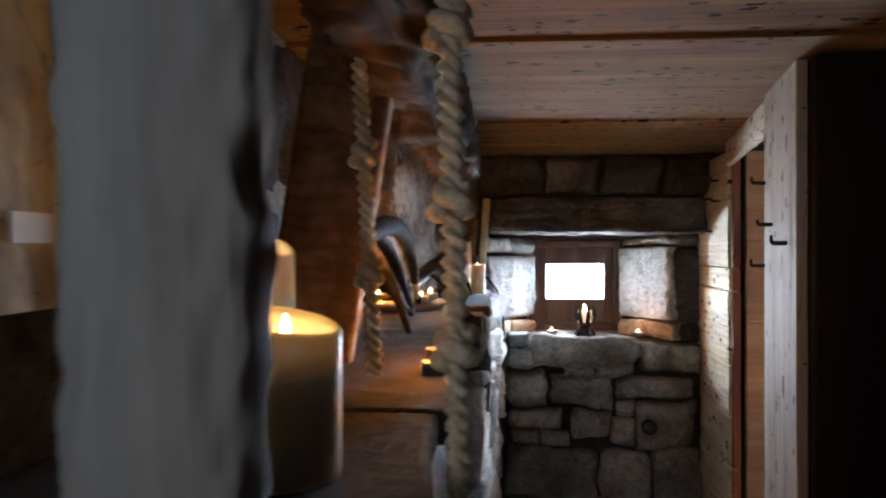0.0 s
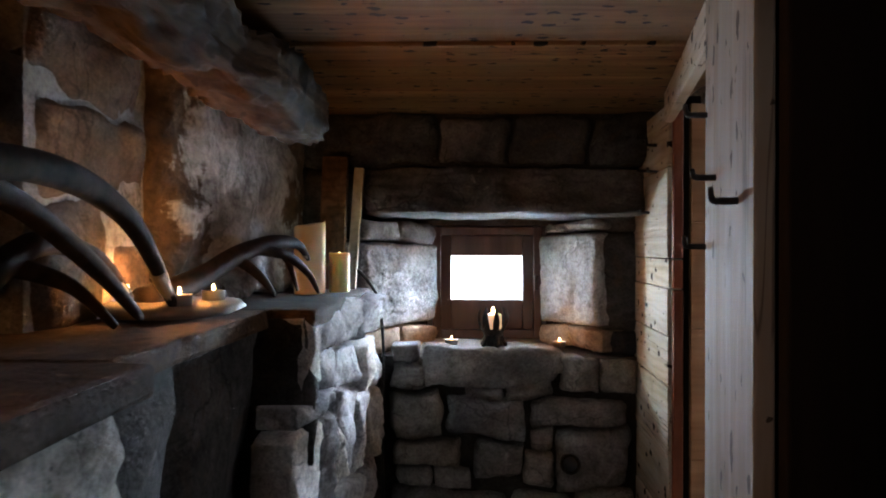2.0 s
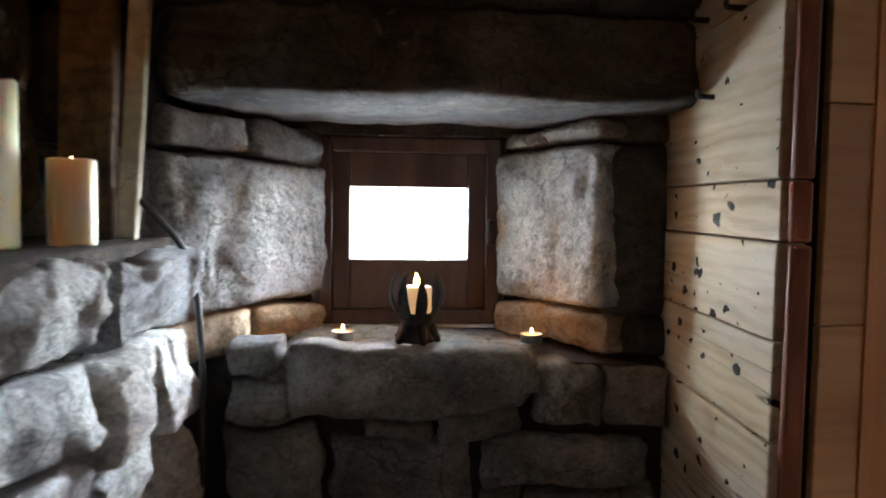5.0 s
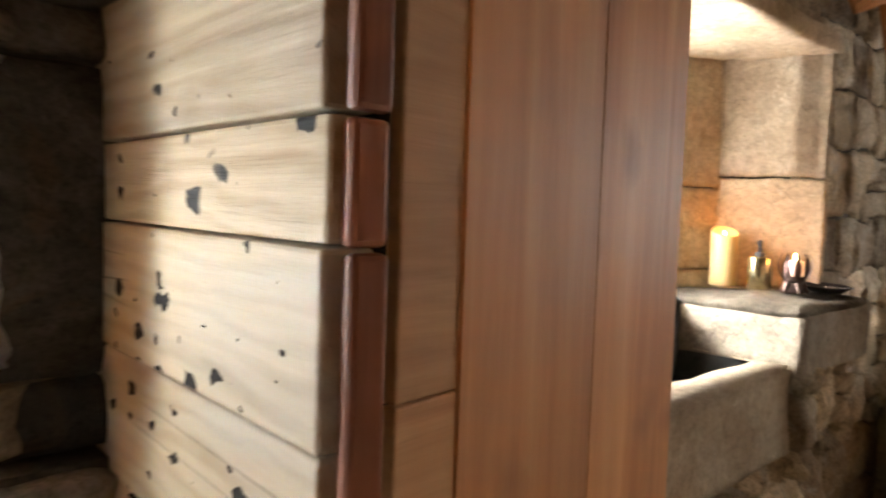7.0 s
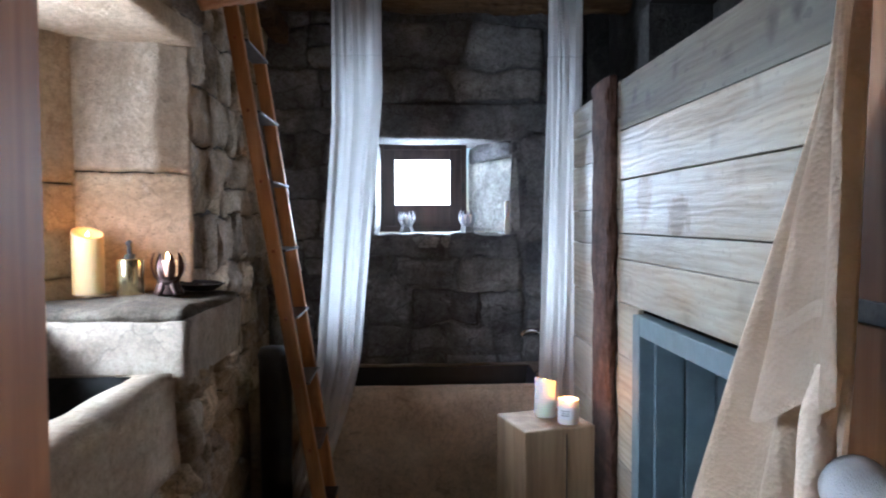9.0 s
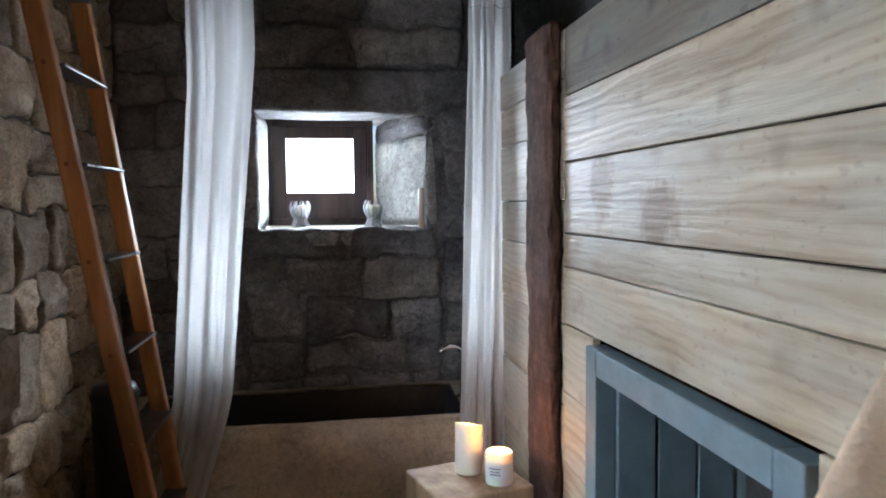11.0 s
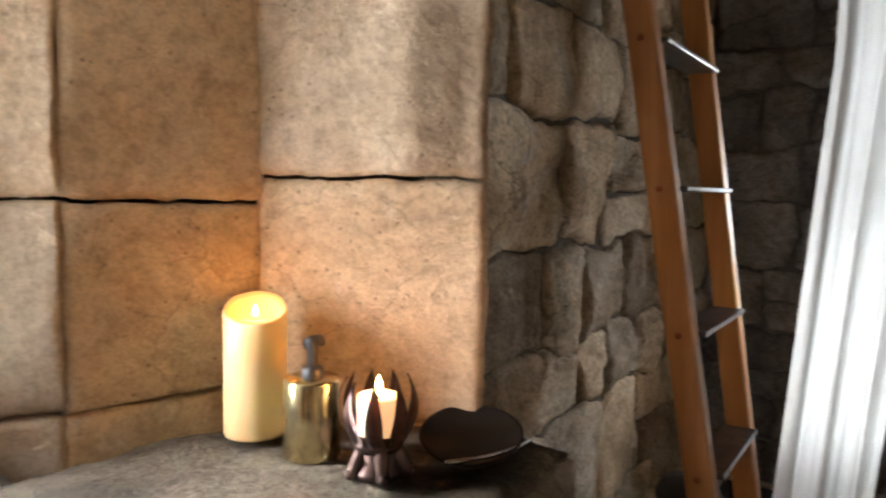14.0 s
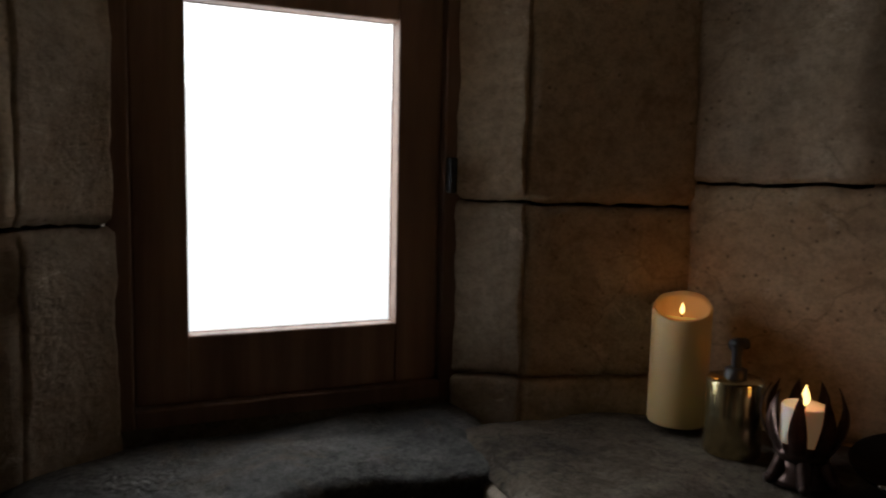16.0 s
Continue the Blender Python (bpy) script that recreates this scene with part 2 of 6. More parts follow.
# rock with lime wash left on its middle, brown and bare round the rim
def washed_rock(name, half_w, half_h):
    m, nodes, links, b = base_material(name, 0.93)
    tc, sep = nodes.new("ShaderNodeTexCoord"), nodes.new("ShaderNodeVectorMath")
    vec = tc.outputs["Object"]
    sep.operation, sep.inputs[1].default_value = "MULTIPLY", (1 / half_w, 1 / half_h, 0)
    wob, push, far = nodes.new("ShaderNodeTexNoise"), nodes.new("ShaderNodeVectorMath"), nodes.new("ShaderNodeVectorMath")
    wob.inputs["Scale"].default_value, wob.inputs["Detail"].default_value, wob.inputs["Roughness"].default_value = 7, 7, 0.65
    push.operation, push.inputs[1].default_value, far.operation = "MULTIPLY_ADD", (0.5, 0.5, 0.0), "LENGTH"
    links.new(vec, wob.inputs["Vector"])
    links.new(wob.outputs["Color"], push.inputs[0])
    links.new(vec, push.inputs[2])
    links.new(push.outputs[0], sep.inputs[0])
    shift = nodes.new("ShaderNodeVectorMath")
    shift.operation, shift.inputs[1].default_value = "SUBTRACT", (0.25 / half_w, 0.25 / half_h, 0)
    links.new(sep.outputs[0], shift.inputs[0])
    links.new(shift.outputs[0], far.inputs[0])
    wash = ramp_out(nodes, links, far.outputs["Value"], [(0.86, (1, 1, 1)), (0.94, (0, 0, 0))])
    big, fine = noise_node(nodes, links, vec, 8, 7, 0.65, 0.6), noise_node(nodes, links, vec, 55, 7, 0.7)
    rock = ramp_out(nodes, links, big, [(0.3, (0.035, 0.024, 0.016)), (0.5, (0.10, 0.068, 0.042)), (0.7, (0.20, 0.135, 0.08))])
    lime = ramp_out(nodes, links, big, [(0.36, (0.15, 0.145, 0.135)), (0.47, (0.36, 0.355, 0.34)), (0.6, (0.56, 0.555, 0.54))])
    col = mixed(nodes, links, wash, rock, lime)
    col = mixed(nodes, links, 0.7, col, ramp_out(nodes, links, fine, [(0.35, (0.4, 0.39, 0.38)), (0.55, (1, 1, 1)), (0.75, (1.25, 1.24, 1.2))]), "MULTIPLY")
    links.new(col, b.inputs["Base Color"])
    bump(nodes, links, b, [(big, 0.8, 0.04), (fine, 0.9, 0.012), (wash, 0.4, 0.004)])
    return m


WASHED_ROCK = washed_rock("lime_washed_rock", 0.30, 0.30)
GREY_STONE = stone_material("grey_stone", (0.12, 0.115, 0.11), (0.24, 0.235, 0.225), (0.42, 0.41, 0.39), (0.10, 0.085, 0.07))
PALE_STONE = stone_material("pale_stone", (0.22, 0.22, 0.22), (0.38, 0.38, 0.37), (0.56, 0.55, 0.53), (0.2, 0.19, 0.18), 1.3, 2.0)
# albedo raised to make up for window light on the shelf end
WHITE_STONE = stone_material("white_shelf_end_stone", (0.40, 0.41, 0.42), (0.62, 0.63, 0.64), (0.80, 0.80, 0.80), (0.25, 0.24, 0.23), 1.2, 0.8)
BLACKISH_STONE = stone_material("blackish_stone", (0.035, 0.033, 0.032), (0.085, 0.08, 0.075), (0.17, 0.155, 0.14), (0.12, 0.08, 0.05))
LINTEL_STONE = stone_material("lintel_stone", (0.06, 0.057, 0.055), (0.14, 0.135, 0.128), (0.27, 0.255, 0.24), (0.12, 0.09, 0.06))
RUBBLE_STONE = stone_material("lime_streaked_stone", (0.33, 0.24, 0.155), (0.52, 0.405, 0.28), (0.66, 0.56, 0.43), (0.54, 0.50, 0.44), 1.1, 0.8)
LEDGE_STONE = stone_material("dusty_ledge_stone", (0.068, 0.052, 0.039), (0.145, 0.115, 0.085), (0.28, 0.235, 0.185), (0.04, 0.032, 0.027), 1.3, 1.5, 0.12)
EARTH_STONE = stone_material("earth_brown_stone", (0.085, 0.06, 0.038), (0.155, 0.11, 0.072), (0.25, 0.185, 0.125), (0.06, 0.045, 0.035), 1.2)
SHELF_STONE = stone_material("brown_shelf_stone", (0.04, 0.025, 0.015), (0.09, 0.056, 0.033), (0.165, 0.105, 0.064), (0.05, 0.03, 0.02))
LEDGE_BLOCK = stone_material("grey_sandstone_block", (0.20, 0.16, 0.125), (0.30, 0.25, 0.20), (0.40, 0.345, 0.285), (0.18, 0.14, 0.11), 0.6, 0.6)
WARM_STONE = stone_material("warm_stone", (0.22, 0.16, 0.11), (0.40, 0.31, 0.22), (0.56, 0.47, 0.35), (0.16, 0.11, 0.08))
# near black: carries the unlit room's shade; the tray is this dark itself
BLACK_OAK = wood_material("black_and_unlit_oak", (0.008, 0.006, 0.005), (0.014, 0.010, 0.008), (0.024, 0.017, 0.012), 1, 0.3, 0.0, 0.9)
DRESSED = stone_material("dressed_sandstone", (0.40, 0.30, 0.205), (0.49, 0.385, 0.275), (0.58, 0.48, 0.36), (0.34, 0.24, 0.155), grit=0.5, pits=1.6, scuffs=0.6)
TUB_STONE = stone_material("tub_stone", (0.42, 0.35, 0.28), (0.54, 0.46, 0.37), (0.63, 0.55, 0.46), (0.17, 0.13, 0.1), grit=0.4, pits=0.3)
DARK_STONE = stone_material("bath_end_stone", (0.13, 0.125, 0.13), (0.25, 0.24, 0.235), (0.42, 0.40, 0.38), (0.14, 0.11, 0.09))
MORTAR = stone_material("dark_mortar", (0.03, 0.028, 0.025), (0.06, 0.055, 0.05), (0.10, 0.09, 0.08), (0.05, 0.04, 0.035))
LIME = stone_material("lime_mortar", (0.25, 0.24, 0.22), (0.40, 0.39, 0.37), (0.52, 0.51, 0.49), (0.22, 0.15, 0.09))
# floor is out of view; paled so it bounces more daylight upward
FLAGS = stone_material("floor_flags", (0.20, 0.18, 0.155), (0.31, 0.285, 0.25), (0.42, 0.39, 0.35), (0.08, 0.07, 0.06), grit=0.5)
CEILING_WOOD = wood_material("ceiling_boards", (0.08, 0.04, 0.014), (0.175, 0.092, 0.036), (0.28, 0.16, 0.068), 0, 0.3, 1.0, 0.9, 1.3, grey=(0.15, 0.105, 0.035), pores=40)
PLANK = wood_material("weathered_plank", (0.36, 0.27, 0.17), (0.52, 0.42, 0.29), (0.66, 0.56, 0.42), 0, 0.35, 1.0, grain=2.2, grey=(0.50, 0.48, 0.43), rings=0.12)
UPRIGHT = wood_material("weathered_upright", (0.24, 0.20, 0.15), (0.38, 0.33, 0.26), (0.52, 0.47, 0.39), 1, 0.5, 0.8, grey=(0.34, 0.35, 0.31))
BATH_PLANK = wood_material("bath_plank", (0.20, 0.15, 0.092), (0.36, 0.285, 0.192), (0.52, 0.445, 0.335), 0, 0.4, 0.18, 0.5, 1.8, grey=(0.38, 0.355, 0.295), rings=0.13, pores=60)
DOOR_WOOD = wood_material("door_wood", (0.47, 0.215, 0.09), (0.60, 0.30, 0.135), (0.69, 0.39, 0.195), 1, 0.5, 0.0, 0.6, 0.5)
BATTEN_WOOD = wood_material("batten_wood", (0.34, 0.185, 0.09), (0.48, 0.285, 0.15), (0.58, 0.37, 0.21), 0, 0.8, 0.0, 0.65, 0.9)
PANEL_WOOD = wood_material("dark_door_wood", (0.21, 0.098, 0.038), (0.31, 0.15, 0.062), (0.40, 0.215, 0.095), 1, 0.4, 0.0, 0.65, 0.7)
# darker copy of the bath plank: the shade of the upper rows as colour
SHADED_PLANK = wood_material("shaded_bath_plank", (0.08, 0.065, 0.045), (0.16, 0.13, 0.09), (0.26, 0.22, 0.16), 0, 0.9, 0.3, 0.7, 1.2, grey=(0.17, 0.16, 0.13))
RED_WOOD = wood_material("red_edge_wood", (0.16, 0.045, 0.018), (0.28, 0.085, 0.032), (0.36, 0.13, 0.05), 1, 0.2, 0.0, 0.6)
LADDER_WOOD = wood_material("ladder_pine", (0.33, 0.14, 0.045), (0.50, 0.235, 0.085), (0.60, 0.32, 0.13), 2, 0.8, 0.0, 0.45, 0.6)
LOG_WOOD = wood_material("log_wood", (0.24, 0.155, 0.085), (0.38, 0.26, 0.15), (0.50, 0.37, 0.23), 2, 0.4, 0.0, 0.7)
OLD_OAK = wood_material("old_oak", (0.045, 0.028, 0.016), (0.10, 0.06, 0.032), (0.20, 0.125, 0.065), 1, 0.5, 0.3, 0.8, 1.4)
BEAM_OAK = wood_material("beam_oak", (0.018, 0.010, 0.005), (0.05, 0.029, 0.015), (0.12, 0.076, 0.042), 1, 0.9, 0.5, 0.85, 1.9)
SLATE = stone_material("black_slate", (0.012, 0.012, 0.013), (0.02, 0.02, 0.021), (0.035, 0.034, 0.034), (0.02, 0.018, 0.016), grit=0.3)
WARM_MORTAR = stone_material("earth_mortar", (0.09, 0.07, 0.05), (0.15, 0.12, 0.085), (0.22, 0.18, 0.13), (0.08, 0.06, 0.045))
DARK_FRAME = wood_material("window_frame_wood", (0.032, 0.02, 0.019), (0.058, 0.036, 0.033), (0.09, 0.057, 0.05), 1, 0.0, 0.0, 0.6, 0.5)
BROWN_FRAME = wood_material("brown_casement_wood", (0.13, 0.07, 0.045), (0.21, 0.118, 0.078), (0.29, 0.17, 0.115), 1, 0.0, 0.0, 0.6, 0.6)
for dull in (CEILING_WOOD, PLANK, UPRIGHT, BEAM_OAK, OLD_OAK, BLACK_OAK, BLACKISH_STONE, LEDGE_STONE, SHELF_STONE):
    dull.node_tree.nodes["Principled BSDF"].inputs["Specular IOR Level"].default_value = 0.12
GREY_POST = wood_material("grey_post_timber", (0.10, 0.085, 0.07), (0.19, 0.165, 0.14), (0.30, 0.265, 0.23), 2, 0.3, 0.0, 0.9, 1.6, grey=(0.17, 0.165, 0.155))
POST_WOOD = wood_material("wany_post_wood", (0.04, 0.019, 0.013), (0.075, 0.037, 0.025), (0.12, 0.062, 0.042), 1, 0.5, 0.0, 0.9)
POST_WOOD.node_tree.nodes["Principled BSDF"].inputs["Specular IOR Level"].default_value = 0.12
BLUE_PAINT = simple_material("blue_grey_paint", (0.085, 0.12, 0.135), (0.12, 0.16, 0.175), 14, 0.55, relief=0.1)
WAX = simple_material("ivory_wax", (0.80, 0.68, 0.44), (0.85, 0.75, 0.53), 8, 0.45, relief=0.05, sub=0.35)
WHITE_WAX = simple_material("white_wax", (0.82, 0.78, 0.70), (0.88, 0.85, 0.78), 8, 0.45, relief=0.05, sub=0.35)
# wax that emits, in place of flame light shining through it
LIT_WAX = simple_material("glowing_white_wax", (0.82, 0.78, 0.70), (0.88, 0.85, 0.78), 8, 0.5, relief=0.05, sub=0.35, emit=(1.0, 0.56, 0.26), power=0.55)
PEWTER = simple_material("dull_pewter", (0.30, 0.30, 0.31), (0.42, 0.42, 0.43), 30, 0.38, 0.9, 0.08)
BRONZE = simple_material("dark_bronze", (0.07, 0.045, 0.038), (0.15, 0.095, 0.08), 30, 0.32, 0.9, 0.08)
# emission paints the bright wax pool under a flame
GLOW_WAX = simple_material("glowing_wax", (0.85, 0.62, 0.30), (0.9, 0.7, 0.4), 8, 0.5, relief=0.0, emit=(1.0, 0.42, 0.08), power=1.6)
FLAME = simple_material("flame", (1, 0.8, 0.4), (1, 0.85, 0.5), 5, 0.5, relief=0.0, emit=(1.0, 0.62, 0.2), power=28.0)
TIN = simple_material("tea_light_tin", (0.7, 0.7, 0.7), (0.8, 0.8, 0.8), 40, 0.3, 1.0, 0.05)
IRON = simple_material("black_iron", (0.02, 0.02, 0.021), (0.05, 0.048, 0.045), 60, 0.5, 0.7, 0.3)
STEEL = simple_material("grey_steel", (0.11, 0.105, 0.105), (0.19, 0.185, 0.185), 30, 0.35, 0.9, 0.08)
BRASS = simple_material("brushed_brass", (0.50, 0.41, 0.22), (0.60, 0.50, 0.29), 25, 0.22, 1.0, 0.03)
CHROME = simple_material("chrome", (0.75, 0.75, 0.76), (0.85, 0.85, 0.86), 20, 0.1, 1.0, 0.0)
BLACK = simple_material("black_plastic", (0.012, 0.012, 0.013), (0.02, 0.02, 0.021), 20, 0.4, 0.0, 0.05)
ROPE = simple_material("hemp_rope", (0.42, 0.32, 0.20), (0.64, 0.53, 0.38), 150, 0.9, relief=0.6)
HORN = simple_material("antler", (0.010, 0.007, 0.005), (0.035, 0.024, 0.017), 30, 0.8, relief=0.5)
HORN.node_tree.nodes["Principled BSDF"].inputs["Specular IOR Level"].default_value = 0.15
HORN_TIP = simple_material("antler_tip", (0.4, 0.33, 0.24), (0.55, 0.47, 0.36), 30, 0.5, relief=0.3)
PEBBLE = simple_material("river_stone", (0.16, 0.14, 0.12), (0.27, 0.24, 0.2), 18, 0.7, relief=0.2)
PAPER = simple_material("paper", (0.75, 0.76, 0.78), (0.82, 0.83, 0.85), 10, 0.8, relief=0.0)


def cloth_material(name, a, c, weave, through_light=0.0):
    m, nodes, links, b = base_material(name, 0.95)
    vec, _ = coords(nodes, links)
    vo = nodes.new("ShaderNodeTexVoronoi")
    vo.inputs["Scale"].default_value = weave
    links.new(vec, vo.inputs["Vector"])
    n = noise_node(nodes, links, vec, 6, 4)
    links.new(ramp_out(nodes, links, n, [(0.35, a), (0.65, c)]), b.inputs["Base Color"])
    bump(nodes, links, b, [(vo.outputs["Distance"], 0.6, 0.003), (n, 0.2, 0.01)])
    if through_light:
        tr, mx = nodes.new("ShaderNodeBsdfTranslucent"), nodes.new("ShaderNodeMixShader")
        tr.inputs["Color"].default_value = (*c, 1)
        mx.inputs[0].default_value = through_light
        out = nodes["Material Output"]
        links.new(b.outputs[0], mx.inputs[1])
        links.new(tr.outputs[0], mx.inputs[2])
        links.new(mx.outputs[0], out.inputs["Surface"])
    return m


lit_candle, ln, ll, lb = base_material("flameless_glow_wax", 0.45)
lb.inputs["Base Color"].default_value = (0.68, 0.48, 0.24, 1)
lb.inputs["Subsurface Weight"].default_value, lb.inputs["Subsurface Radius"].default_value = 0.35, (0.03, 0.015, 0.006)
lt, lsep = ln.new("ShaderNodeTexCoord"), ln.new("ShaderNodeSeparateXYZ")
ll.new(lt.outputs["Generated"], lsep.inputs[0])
# emission grows with height, painting the inner lamp's glow through the wax
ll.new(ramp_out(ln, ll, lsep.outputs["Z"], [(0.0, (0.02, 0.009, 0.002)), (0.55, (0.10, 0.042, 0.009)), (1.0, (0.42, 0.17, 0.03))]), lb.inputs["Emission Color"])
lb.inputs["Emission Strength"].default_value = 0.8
rim_candle, rn, rl, rb = base_material("white_flameless_glow_wax", 0.45)
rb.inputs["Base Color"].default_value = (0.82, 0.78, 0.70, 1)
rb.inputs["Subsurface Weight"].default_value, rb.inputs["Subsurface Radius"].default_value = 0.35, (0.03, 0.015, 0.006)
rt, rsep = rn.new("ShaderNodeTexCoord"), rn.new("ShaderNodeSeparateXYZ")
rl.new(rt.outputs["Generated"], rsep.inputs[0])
# only the top emits: the lamp's glow painted into the rim
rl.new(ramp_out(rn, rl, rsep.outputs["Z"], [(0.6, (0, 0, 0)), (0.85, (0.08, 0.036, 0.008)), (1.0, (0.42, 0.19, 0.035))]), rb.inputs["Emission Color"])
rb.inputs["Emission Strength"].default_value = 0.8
CURTAIN = cloth_material("white_curtain_cloth", (0.74, 0.73, 0.70), (0.84, 0.83, 0.81), 900, 0.5)
ROBE = cloth_material("waffle_robe", (0.62, 0.485, 0.345), (0.71, 0.58, 0.435), 130)
TOWEL = cloth_material("white_towel", (0.68, 0.67, 0.66), (0.78, 0.77, 0.76), 320)
glass, gn, gl, gb = base_material("window_glass", 0.02)
gb.inputs["Transmission Weight"].default_value, gb.inputs["IOR"].default_value = 1.0, 1.05
dark_glass, dn, dl, db = base_material("globe_glass", 0.05)
db.inputs["Base Color"].default_value = (0.03, 0.035, 0.04, 1)
db.inputs["Coat Weight"].default_value = 1.0


# ---- builders ----
def mesh_object(name, bm, material, parent=None, label="", smooth=False):
    bmesh.ops.recalc_face_normals(bm, faces=bm.faces)
    me = bpy.data.meshes.new(name)
    bm.to_mesh(me)
    bm.free()
    me.materials.append(material)
    if smooth:
        me.shade_smooth()
    ob = new(name, me)
    ob.parent = parent
    if label:
        ob["label"] = label
    return ob


def part(name, bm, material, parent, label="", smooth=False):
    return mesh_object(name, bm, material, parent, label, smooth)


def empty(name, label, category, m=None, group="", kind=""):
    ob = new(name)
    ob.empty_display_size = 0.05
    if m is not None:
        ob.matrix_basis = m
    return tagged(ob, label, category, group, kind)


def box_bm(size, centre=(0, 0, 0), bevel=0.0, bm=None):
    bm = bm or bmesh.new()
    made = bmesh.ops.create_cube(bm, size=1, matrix=Matrix.Translation(centre) @ Matrix.Diagonal((*size, 1)))
    if bevel:
        edges = list({e for v in made["verts"] for e in v.link_edges})
        bmesh.ops.bevel(bm, geom=edges, offset=bevel, segments=2, profile=0.5, affect="EDGES")
    return bm


def span(x0, x1, y0, y1, z0, z1, bevel=0.0):
    return box_bm((x1 - x0, y1 - y0, z1 - z0), ((x0 + x1) / 2, (y0 + y1) / 2, (z0 + z1) / 2), bevel)


def lathe(profile, steps=28, bm=None):
    """A turned shape from (radius, height) pairs."""
    bm = bm or bmesh.new()
    rings = [[bm.verts.new((r * math.cos(2 * math.pi * k / steps), r * math.sin(2 * math.pi * k / steps), z)) for k in range(steps)] if r > 0 else [bm.verts.new((0, 0, z))] for r, z in profile]
    for a, b in zip(rings, rings[1:]):
        for k in range(steps):
            q = [a[k % len(a)], a[(k + 1) % len(a)], b[(k + 1) % len(b)], b[k % len(b)]]
            q = list(dict.fromkeys(q))
            if len(q) > 2:
                bm.faces.new(q)
    return bm


def tube(points, radii, steps=10, bm=None):
    """A tapering tube along a smooth line through points."""
    bm = bm or bmesh.new()
    pts, rad = [], []
    n = len(points)
    for i in range(n - 1):
        p = [Vector(points[max(0, min(n - 1, i + k))]) for k in (-1, 0, 1, 2)]
        for s in range(6):
            u = s / 6
            pts.append(0.5 * (2 * p[1] + (p[2] - p[0]) * u + (2 * p[0] - 5 * p[1] + 4 * p[2] - p[3]) * u * u + (3 * p[1] - p[0] - 3 * p[2] + p[3]) * u ** 3))
            rad.append(radii[i] * (1 - u) + radii[i + 1] * u)
    pts.append(Vector(points[-1]))
    rad.append(radii[-1])
    rings, up = [], Vector((0.13, 0.31, 0.94))
    for i, p in enumerate(pts):
        d = (pts[min(i + 1, len(pts) - 1)] - pts[max(i - 1, 0)]).normalized()
        a = d.cross(up).normalized()
        b = d.cross(a)
        rings.append([bm.verts.new(p + rad[i] * (a * math.cos(2 * math.pi * k / steps) + b * math.sin(2 * math.pi * k / steps))) for k in range(steps)])
    for a, b in zip(rings, rings[1:]):
        for k in range(steps):
            bm.faces.new((a[k], a[(k + 1) % steps], b[(k + 1) % steps], b[k]))
    bm.faces.new(rings[0])
    bm.faces.new(rings[-1])
    return bm


def plan_face(px, py, qx, qy):
    """The frame of an upright face: local x from p to q in the plan, local y up, local z out of the face (to the right of the way from p to q)."""
    u = Vector((qx - px, qy - py, 0)).normalized()
    n = Vector((u.y, -u.x, 0))
    return Matrix(((u.x, 0, n.x, px), (u.y, 0, n.y, py), (0, 1, 0, 0), (0, 0, 0, 1)))


